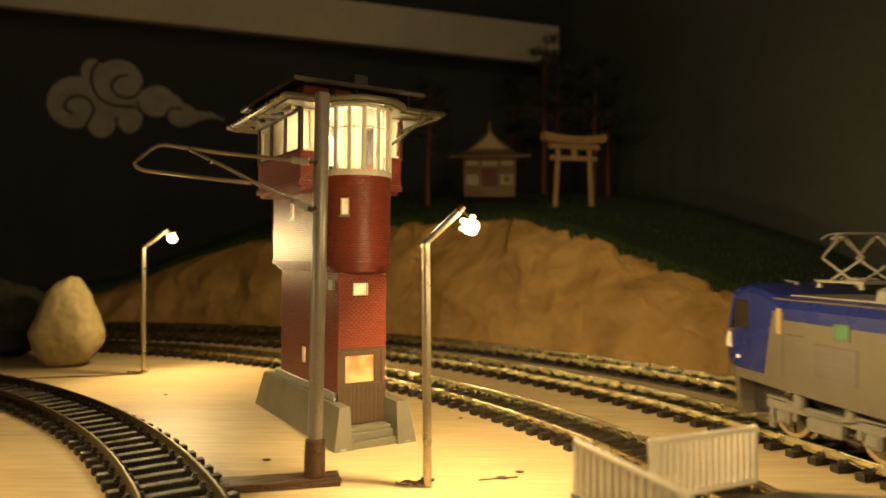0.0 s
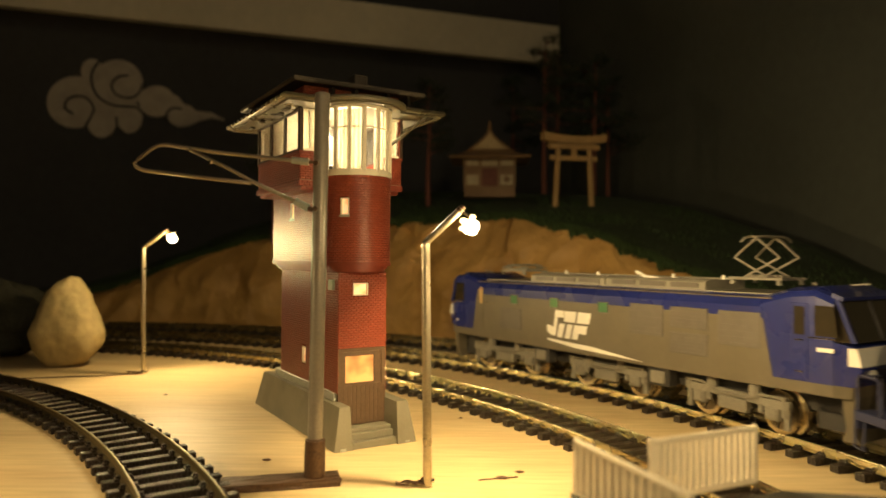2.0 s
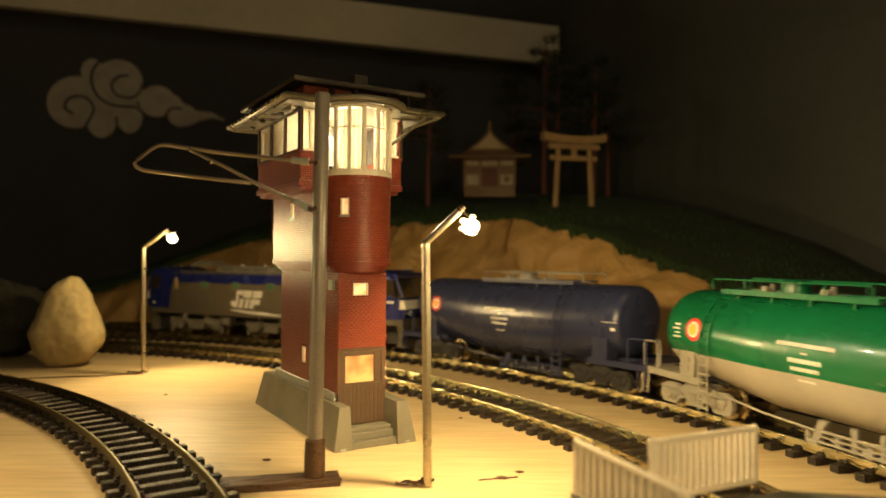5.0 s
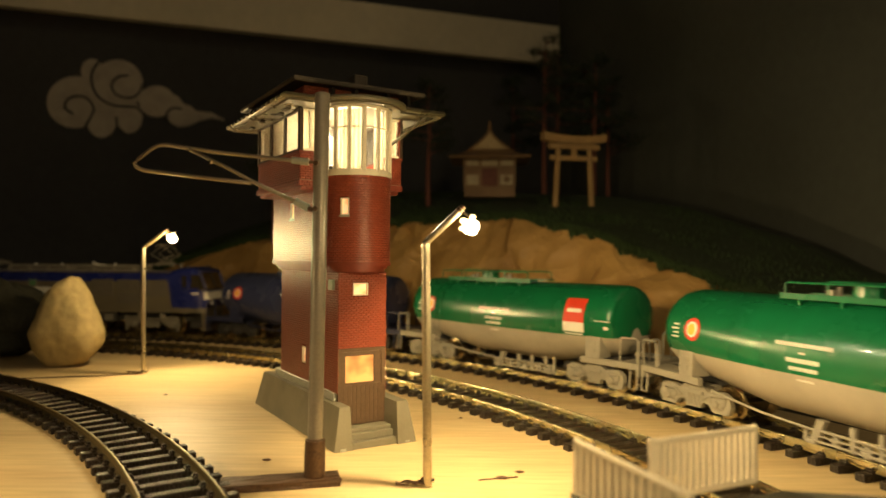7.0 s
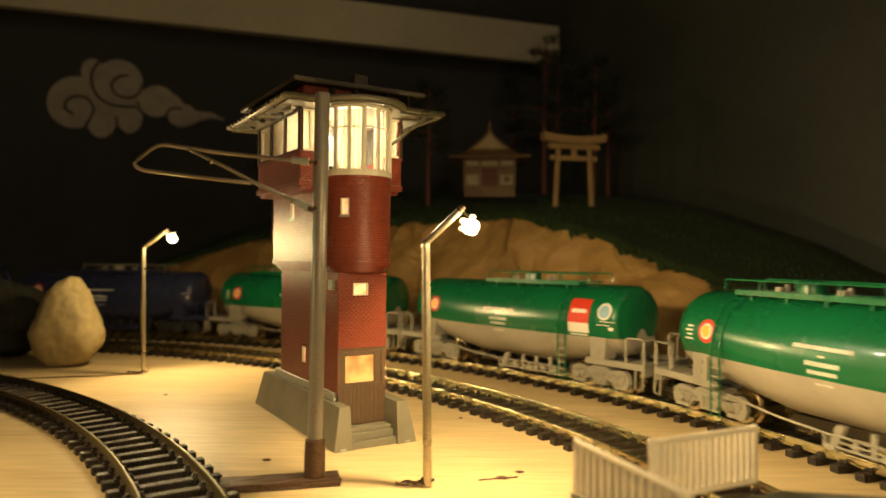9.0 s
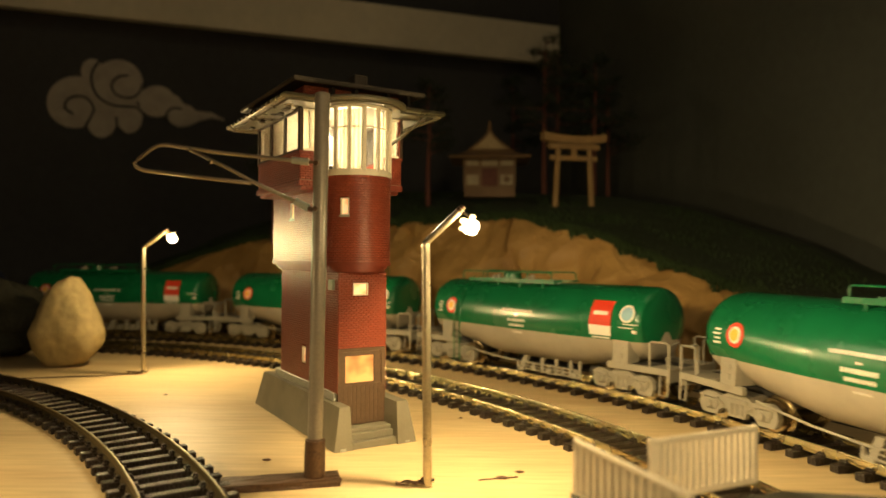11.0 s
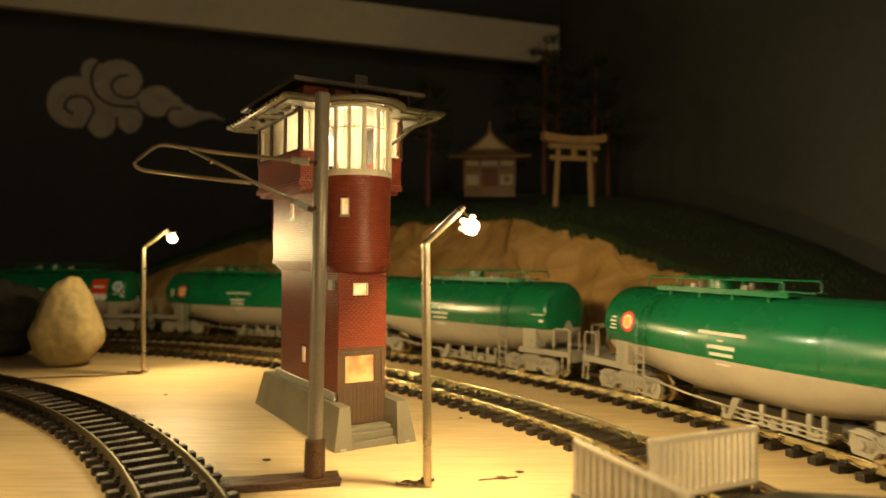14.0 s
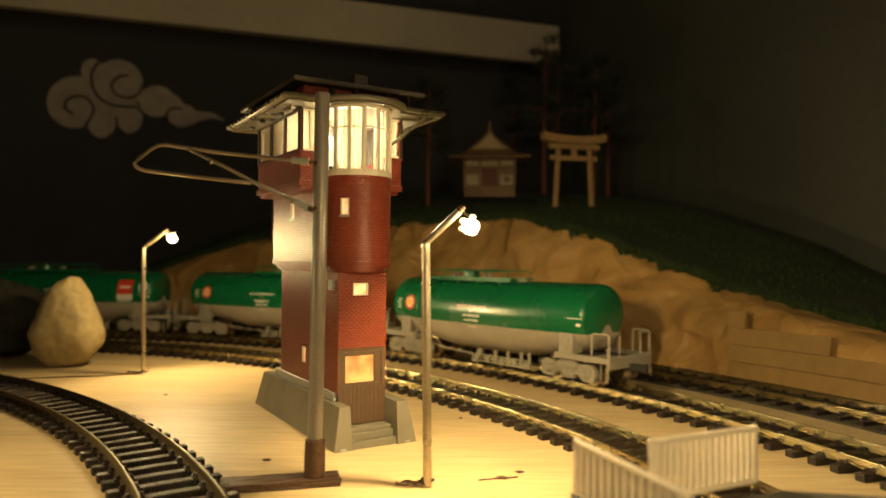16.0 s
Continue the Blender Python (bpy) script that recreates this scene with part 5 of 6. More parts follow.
def pantograph(loco, x, raised, keyed):
    base = bmesh.new()
    for y in (-6.5, 6.5):
        add_box(base, -10, 10, y - 0.5, y + 0.5, 1.6, 2.4)
    for xx in (-9, -5.5, 5.5, 9):
        add_rod(base, (xx, -6.5, 2.0), (xx, 6.5, 2.0), 0.45, None, 6)
    for xx in (-8.5, 8.5):
        for y in (-6.5, 6.5):
            add_rod(base, (xx, y, 0), (xx, y, 1.8), 0.9, 0.7, 8)
    for y in (-2.0, 2.0):
        add_rod(base, (-5, y, 2.8), (5, y, 2.8), 0.5, None, 6)
    pg = part("pantograph", base, LOCO_ROOF, loco, "grey diamond pantograph")
    pg.matrix_basis = pose(x * MM, 0, 47.0 * MM)
    rows_of = (lambda h: panto_pose(h))
    times = ((0, 13.5), (0.95, 13.5), (1.03, 11.5), (1.1, 6.5), (1.18, 2.2), (16.0, 1.6)) if keyed else None
    h0 = 13.5 if raised else 1.6
    for y in (-6.0, 6.0):
        for sgn in (1, -1):
            yy = y * (0.94 if sgn < 0 else 1.0)
            lo = part("lower_arm", rod((0, 0, 0), (14.4, 0, 0), 0.42, 0.38, 6), LOCO_ROOF, pg)
            up = part("upper_arm", add_rod(rod((0, 0, 0), (-10.4, 0, 0), 0.34, 0.3, 6), (0, 0, 0), (-10.2, -y * 0.25, 0), 0.2, None, 5), LOCO_ROOF, pg)

            def poses(h, sgn=sgn, yy=yy):
                q = rows_of(h)
                flip = Matrix.Identity(4) if sgn > 0 else Matrix.Rotation(math.pi, 4, "Z")
                ml = flip @ Matrix.Translation((-q["a"] * MM, yy * sgn * MM, 2.4 * MM)) @ Matrix.Rotation(-radians(q["lower"]), 4, "Y")
                mu = flip @ Matrix.Translation((q["knee"][0] * MM, yy * sgn * MM, (2.4 + q["knee"][1]) * MM)) @ Matrix.Rotation(radians(q["upper"]), 4, "Y")
                return ml, mu
            lo.matrix_basis, up.matrix_basis = poses(h0)
            if keyed:
                MOVING.append((lo, [(t, poses(h)[0]) for t, h in times]))
                MOVING.append((up, [(t, poses(h)[1]) for t, h in times]))
    bm = bmesh.new()
    for xx in (-2.2, 2.2):
        add_tube(bm, [(xx, -11, -1.6), (xx, -9, -0.3), (xx, -6, 0.2), (xx, 6, 0.2), (xx, 9, -0.3), (xx, 11, -1.6)], 0.4, 6)
    for y in (-6, 6):
        add_rod(bm, (-2.2, y, 0.2), (2.2, y, 0.2), 0.3, None, 6)
    hd = part("contact_head", bm, LOCO_ROOF, pg, "contact strips")
    hd.matrix_basis = pose(0, 0, (2.6 + h0) * MM)
    if keyed:
        MOVING.append((hd, [(t, pose(0, 0, (2.6 + h) * MM)) for t, h in times]))
    return pg


def locomotive():
    t = thing("electric_locomotive", Matrix.Identity(4), "blue and grey model electric locomotive with white side emblem", "locomotive")
    W2 = 17.9

    # body shell: rounded shoulders, raked ends
    def section(x, inset=0.0, top=43.5, low=15.5):
        w = W2 - inset
        return [(x, -w, low), (x, -w, top - 3.0), (x, -w + 1.2, top - 0.8), (x, -w + 4.5, top + 0.6), (x, w - 4.5, top + 0.6), (x, w - 1.2, top - 0.8), (x, w, top - 3.0), (x, w, low)]
    part("body", loft([section(-75.5), section(78)]), LOCO_GREY, t, "warm grey body side", smooth=25)
    part("roof_shoulder", loft([[(x, sg * 17.98, 37.0), (x, sg * 17.98, 40.5), (x, sg * 16.6, 43.0), (x, sg * 13.3, 44.2), (x, sg * 13.0, 43.8), (x, sg * 16.0, 42.5), (x, sg * 17.6, 40.3), (x, sg * 17.6, 37.0)] for sg in (1,) for x in (-76, 79)]), LOCO_BLUE, t, "dark blue upper band")
    part("roof_shoulder", loft([[(x, -17.98, 37.0), (x, -17.98, 40.5), (x, -16.6, 43.0), (x, -13.3, 44.2), (x, -13.0, 43.8), (x, -16.0, 42.5), (x, -17.6, 40.3), (x, -17.6, 37.0)] for x in (-76, 79)]), LOCO_BLUE, t)
    for e in (1.0, -0.965):
        # cab: grey lower block with slanted joint, blue end with a raked nose
        def S(x, w, lo, hi):
            return [(e * x, -w, lo), (e * x, -w, hi - 2.5), (e * x, -w + 1.2, hi - 0.7), (e * x, -w + 4.5, hi + 0.5), (e * x, w - 4.5, hi + 0.5), (e * x, w - 1.2, hi - 0.7), (e * x, w, hi - 2.5), (e * x, w, lo)]
        cab = part("cab", loft([S(78, W2, 19.0, 43.8), S(88, W2, 19, 46.6), S(96, W2, 19, 47.2), S(101.5, W2 - 0.4, 19, 45.0)]), LOCO_BLUE, t, "dark blue cab", smooth=25)
        # nose below and above the windscreen
        part("nose", loft([[(e * 101.4, y, 19), (e * 101.4, y, 31.5), (e * 107.2, y * 0.93, 30.5), (e * 108.8, y * 0.90, 24), (e * 107.0, y * 0.90, 19)] for y in (-17.4, -15, 15, 17.4)]), LOCO_BLUE, t, "dark blue nose", smooth=25)
        part("windscreen", loft([[(e * 101.4, y, 31.6), (e * 101.4, y, 43.6), (e * 102.6, y * 0.98, 43.4), (e * 107.0, y * 0.93, 31.6)] for y in (-16.6, 16.6)]), DARK_GLASS, t, "dark raked windscreen")
        for y in (-17.1, 0, 17.1):
            part("screen_pillar", tube([(e * 107.0, y * 0.94, 31.6), (e * 102.6, y * 0.985, 43.7)], 0.75 if y else 0.5, 6), LOCO_BLUE if y else BLACK, t)
        part("nose_stripe", loft([[(e * 105.4, y, 25.0), (e * 105.4, y, 30.2), (e * 107.9, y * 0.98, 30.2), (e * 109.1, y * 0.97, 25.0)] for y in (-16.7, 16.7)]), WHITE, t, "white nose band")
        part("visor", loft([[(e * 100.5, y, 43.4), (e * 100.5, y, 46.0), (e * 103.6, y * 0.97, 44.6), (e * 103.6, y * 0.97, 43.6)] for y in (-16.5, 16.5)]), LOCO_BLUE, t)
        for y in (-9.5, 9.5):
            part("headlight", rod((e * 108.4, y, 22.5), (e * 109.3, y, 22.5), 1.5, None, 12), WHITE, t, "round headlight")
        # grey band under the cab, skirt and snow plough
        part("cab_sill", loft([[(e * x, -w, 15.5), (e * x, w, 15.5), (e * x, w, 19.05), (e * x, -w, 19.05)] for x, w in ((78, W2 - 0.05), (101.4, W2 - 0.4), (106.5, 15.6))]), LOCO_GREY, t)
        part("end_frame", loft([[(e * x, -9, 4), (e * x, 9, 4), (e * x, 9, 15.4), (e * x, -9, 15.4)] for x in (92, 103)]), UNDER_DARK, t)
        part("snow_plough", loft([[(e * 102.6, y, 15.4), (e * 106.3, y * 0.97, 15.4), (e * 105.6, y * 0.94, 6.5), (e * 107.2, y * 0.9, 2.6), (e * 102.0, y * 0.9, 2.6), (e * 103.6, y * 0.94, 6.5)] for y in (-15, -5, 5, 15)]), LOCO_GREY, t, "grey snow plough")
        part("coupler", add_box(box(min(e * 104, e * 111), max(e * 104, e * 111), -1.4, 1.4, 8.5, 11.5, 0.3), min(e * 109.5, e * 113), max(e * 109.5, e * 113), -2.6, 2.6, 7.5, 12.5, 0.4), UNDER_DARK, t, "dark coupler")
        # cab side: window, door with its window, number bars
        for sg in (1, -1):
            part("cab_window", loft([[(e * x, sg * y, z) for x, z in ((96.0 if e < 0 else 93.2, 33), (103.2 if e < 0 else 101.0, 33), (101.8 if e < 0 else 100.0, 42), (96.0 if e < 0 else 93.2, 42))] for y in (17.4, 18.0)]), DARK_GLASS, t, "dark cab side window")
            part("cab_window_bar", rod((e * 94.0, sg * 18.05, 32.4), (e * 102.4, sg * 17.9, 32.4), 0.22, None, 5), SOLDER, t)
            if e < 0:
                part("cab_door", box(min(e * 88.5, e * 94), max(e * 88.5, e * 94), min(sg * 17.7, sg * 18.12), max(sg * 17.7, sg * 18.12), 19.5, 42.5, 0.15), LOCO_BLUE, t, "blue cab door")
                part("door_window", box(min(e * 89.6, e * 93), max(e * 89.6, e * 93), min(sg * 18.0, sg * 18.2), max(sg * 18.0, sg * 18.2), 33, 41.5), DARK_GLASS, t)
                for z in (22, 31.5):
                    part("door_handle", rod((e * 90.2, sg * 18.4, z), (e * 92.6, sg * 18.4, z), 0.25, None, 5), SOLDER, t)
            bm = bmesh.new()
            bar(bm, e * 99.2, 22.6 if e > 0 else 29.0, 1.8 if e > 0 else 5.0, 1.2, sg * 17.8)
            part("number_plate", bm, WHITE, t, "small white plate")
            # slanted grey panel that laps over the blue cab
            part("side_panel", loft([[(e * x, sg * y, z) for x, z in ((77, 19), (84.5 if e > 0 else 82.5, 19), (81.0 if e > 0 else 79.0, 36.9), (77, 36.9))] for y in (17.6, 18.06)]), LOCO_GREY, t)
    # side details on both sides
    for sg in (1, -1):
        y0, y1 = sorted((sg * 17.8, sg * 18.15))

        def panel(name_, x0, x1, z0, z1, m, lab=""):
            return part(name_, box(x0, x1, y0, y1, z0, z1, 0.1), m, t, lab)
        panel("door_recess", 75.5, 80.5, 19.5, 39.5, LOCO_GREY)
        part("brass_bar", box(76.2, 78.2, min(sg * 17.9, sg * 18.5), max(sg * 17.9, sg * 18.5), 32.5, 40.5, 0.2), BRASSY, t, "tan lit door window")
        for x in (50.5, 22.5, -7.0):
            w = panel("small_window", x - 2.6, x + 2.6, 33.8, 37.8, GREEN_GLASS, "small green tinted window")
            part("window_rim", tube([(x - 2.7, sg * 18.2, 33.7), (x + 2.7, sg * 18.2, 33.7), (x + 2.7, sg * 18.2, 37.9), (x - 2.7, sg * 18.2, 37.9), (x - 2.7, sg * 18.2, 33.7)], 0.22, 4), UNDER, t)
        for x0, x1, z0, z1 in ((45, 61.5, 21.5, 31.5), (-37, -21, 27, 38.5), (-56, -40, 31, 38.5), (-56, -40, 22.0, 29.5), (-75.5, -60, 27, 38.5)):
            g = panel("grille", x0, x1, z0, z1, LOCO_VENT, "darker louvred grille")
            for i in range(6):
                z = z0 + (z1 - z0) * (i + 0.5) / 6
                part("louvre", box(x0 + 0.5, x1 - 0.5, min(sg * 18.1, sg * 18.3), max(sg * 18.1, sg * 18.3), z - 0.35, z + 0.25), LOCO_VENT, g)
        # white emblem of slanted strokes and the swoosh below it
        def skew(pts):
            return loft([[(x, sg * y, z) for x, z in pts] for y in (18.0, 18.2)])
        cx = 13.3
        def X(v):
            return cx + 13.6 - v * 0.93 if sg > 0 else cx - 13.6 + v * 0.93
        for pts in (((0, 23), (3.2, 21), (6.2, 21.3), (7.6, 30), (11.6, 30), (12.0, 33.2), (6.0, 33.2), (4.6, 25), (2.6, 25.6), (0.4, 26)),
                    ((7.2, 20.6), (10.6, 20.6), (12.4, 27.2), (9.0, 27.2)), ((12.3, 20.6), (15.8, 20.6), (17.6, 27.2), (14.2, 27.2)),
                    ((17.0, 20.6), (20.6, 20.6), (21.4, 23.4), (26.0, 23.4), (27.0, 27.2), (18.8, 27.2)), ((11.8, 28.2), (19.0, 28.2), (20.0, 33.2), (12.6, 33.2)),
                    ((20.2, 28.2), (28.0, 28.2), (29.2, 33.2), (21.2, 33.2))):
            part("emblem_stroke", skew([(X(a), 21.2 + (b - 20.6) * 0.92) for a, b in pts]), WHITE, t, "white slanted emblem stroke")
        part("swoosh", skew([(X(0.5), 19.4), (X(20), 17.6), (X(59), 16.6), (X(30), 19.2), (X(0.5), 20.2)]), WHITE, t, "white tapering stripe")
        part("gutter_line", rod((-84, sg * 17.0, 43.3), (86, sg * 17.0, 43.3), 0.3, None, 5), LOCO_GREY, t)
        part("hand_rail", rod((66, sg * 18.6, 33.0), (73, sg * 18.6, 33.0), 0.2, None, 5), SOLDER, t)
    # roof: long equipment boxes with a walkway, insulators, pantographs
    part("roof_deck", box(-79, 79, -13.3, 13.3, 43.6, 44.6), LOCO_ROOF, t, "light grey roof")
    for x0, x1 in ((-50, -2), (-1, 46)):
        part("roof_hood", loft([[(x, -11.5, 44.6), (x, -11.2, 47.2), (x, -9.5, 48.2), (x, 9.5, 48.2), (x, 11.2, 47.2), (x, 11.5, 44.6)] for x in (x0, x1)]), LOCO_ROOF, t, "light grey roof hood")
        for i in range(3):
            xa = x0 + 3 + i * (x1 - x0 - 4) / 3
            part("hood_grille", box(xa, xa + (x1 - x0) / 3 - 4, 10.9, 11.75, 45.2, 47.0), LOCO_VENT, t)
    part("roof_pipe", rod((-60, 2, 48.5), (50, 2, 48.5), 0.35, None, 6), UNDER, t)
    for x in (-30, 10, 30, -52):
        part("insulator", add_rod(rod((x, 2, 48.2), (x, 2, 48.5), 0.9, 0.7, 8), (x, 4, 48.2), (x, 4, 49.8), 0.7, 0.6, 8), WHITE, t, "white insulator")
    part("white_switch", tube([(-27, 9, 47.9), (-21, 9, 48.5), (-16, 9, 50.4)], 0.7, 6), WHITE, t, "white roof switch arm")
    pantograph(t, 65.5, True, True)
    pantograph(t, -66, True, False)
    for e in (1, -0.965):
        part("cab_antenna", add_rod(rod((e * 88, 4, 47.4), (e * 88, 4, 48.4), 0.8, 0.5, 8), (e * 96, -2, 47.6), (e * 102, -2, 48.2), 0.35, None, 6), UNDER, t)
    # underframe boxes between bogies
    part("underframe", box(-96, 96, -9, 9, 9, 15.5), UNDER_DARK, t, "dark underframe")
    for x, w in ((33, 7), (-33, 7)):
        for sg in (1, -1):
            y0, y1 = sorted((sg * 11, sg * 17))
            part("equipment_box", box(x - w * 0.7, x + w * 0.7, y0, y1 - 1.0, 8.5, 15.4, 0.4), UNDER_DARK, t)
            part("equipment_cover", box(x - w * 0.45, x + w * 0.45, min(sg * 15.5, sg * 16.8), max(sg * 15.5, sg * 16.8), 9.5, 14.0, 0.3), UNDER, t)
    # bogies with frames, springs, axle boxes
    for bx in (65, 0, -65):
        bm = bmesh.new()
        for sg in (1, -1):
            y0, y1 = sorted((sg * 12.2, sg * 14.0))
            add_box(bm, -22, 22, y0, y1, 8.8, 11.4, 0.2)
            add_box(bm, -6, 6, y0, y1 + 0.6 * (sg > 0), 5.0, 9.0, 0.2)
            for ax in (-15.5, 15.5):
                add_box(bm, ax - 2.7, ax + 2.7, y0 - 0.3, y1 + 0.3, 4.8, 9.2, 0.4)
                add_box(bm, ax - 1.9, ax + 1.9, y0 - 0.8, y1 + 0.8, 5.6, 8.6, 0.3)
                for dx in (-5.2, 5.2):
                    add_rod(bm, (ax + dx * 0.85, sg * 13.4, 6.4), (ax + dx * 0.85, sg * 13.4, 12.5), 0.95, None, 10)
            for xx in (-9, 9):
                add_rod(bm, (xx, sg * 13.8, 11), (xx, sg * 13.8, 15), 2.0, None, 10)
            add_tube(bm, [(-21, sg * 14.4, 12.5), (-12, sg * 14.6, 12.2), (-6, sg * 14.8, 10.2), (6, sg * 14.8, 10.2), (13, sg * 14.6, 12.4), (21, sg * 14.4, 12.4)], 0.5, 5)
            add_box(bm, -21.5, -19.5, sg * 12.8 - 0.6, sg * 12.8 + 0.6, 2.4, 9, 0.1)
            add_box(bm, 19.5, 21.5, sg * 12.8 - 0.6, sg * 12.8 + 0.6, 2.4, 9, 0.1)
        add_box(bm, -5, 5, -12.2, 12.2, 6, 10.5)
        bg = part("bogie", bm, UNDER, t, "grey bogie with springs and axle boxes")
        bg.matrix_basis = pose(bx * MM, 0, 0)
        MOVING.append((bg, ("bogie", t, bx * MM)))
        for ax in (-15.5, 15.5):
            w = wheelset(bg, ax, 7.0)
            MOVING.append((w, ("wheel", 7.0 * MM, ax * MM)))
    return t


# ---- tank wagons ----
LINE_Z = 22.2


def tank_form(x):
    """Centre height, half height and half width of the tank at x, before the rounding of its ends."""
    bot = 7.6 + max(0.0, min(1.0, (abs(x) - 24) / 44)) * 6.6
    return (44.0 + bot) / 2, (44.0 - bot) / 2, 17.6 - max(0.0, min(1.0, (abs(x) - 24) / 44)) * 0.9


def tank_bm():
    """A fish-bellied tank with dished ends, split along the colour line."""
    bm = bmesh.new()
    rings = []
    end = [(62.5, 1.0), (65.5, 0.995), (67.0, 0.975), (68.2, 0.93), (69.0, 0.86), (69.6, 0.74), (70.0, 0.56), (70.2, 0.30)]
    half = [(8, 1.0), (16, 1.0), (24, 1.0), (35, 1.0), (46, 1.0), (57, 1.0)] + end
    for x, k in [(-a, b) for a, b in half[::-1]] + half:
        cz, r, w = tank_form(x)
        cz += (1 - k) * 1.5
        rz, ry = r * k, w * k
        b0 = math.asin(max(-0.97, min(0.97, (LINE_Z - cz) / rz)))
        ang = [b0 + (math.pi - 2 * b0) * i / 18 for i in range(19)] + [math.pi - b0 + (math.pi + 2 * b0) * i / 12 for i in range(1, 12)]
        x += 3.8 * max(0.0, min(1.0, (-x - 40) / 20))
        rings.append([bm.verts.new((x, ry * math.cos(a), cz + rz * math.sin(a))) for a in ang])
    n = len(rings[0])
    for a, b in zip(rings, rings[1:]):
        for k in range(n):
            f = bm.faces.new((a[k], a[(k + 1) % n], b[(k + 1) % n], b[k]))
            f.material_index = 0 if k < 18 else 1
    for r in (rings[0], rings[-1]):
        f = bm.faces.new(r[:19])
        f.material_index = 0
        f = bm.faces.new([r[18], *r[19:], r[0]])
        f.material_index = 1
    return bm


def side_y(z, x=0.0):
    """Half width of the tank at height z."""
    cz, r, w = tank_form(x)
    return math.sqrt(max(0.05, 1 - ((z - cz) / r) ** 2)) * w


def patch(x0, x1, z0, z1, off, nz=6):
    """A printed rectangle bent round the tank."""
    bm = bmesh.new()
    secs = []
    for i in range(nz + 1):
        z = z0 + (z1 - z0) * i / nz
        y = side_y(z, (x0 + x1) / 2)
        secs.append([(x0, y + off, z), (x1, y + off, z), (x1, y - 0.3, z), (x0, y - 0.3, z)])
    bm.free()
    return loft(secs)


def disc_patch(x, z, r, off, n=24):
    bm = bmesh.new()
    c = bm.verts.new((x, side_y(z, x) + off + 0.02, z))
    rims = []
    for k in range(n):
        a = 2 * math.pi * k / n
        rims.append((x + r * math.cos(a), z + r * math.sin(a)))
    o = [bm.verts.new((px, side_y(pz, px) + off, pz)) for px, pz in rims]
    for k in range(n):
        bm.faces.new((c, o[k], o[(k + 1) % n]))
    q = [bm.verts.new((px, side_y(pz, px) - 0.4, pz)) for px, pz in rims]
    for k in range(n):
        bm.faces.new((o[k], o[(k + 1) % n], q[(k + 1) % n], q[k]))
    return bm


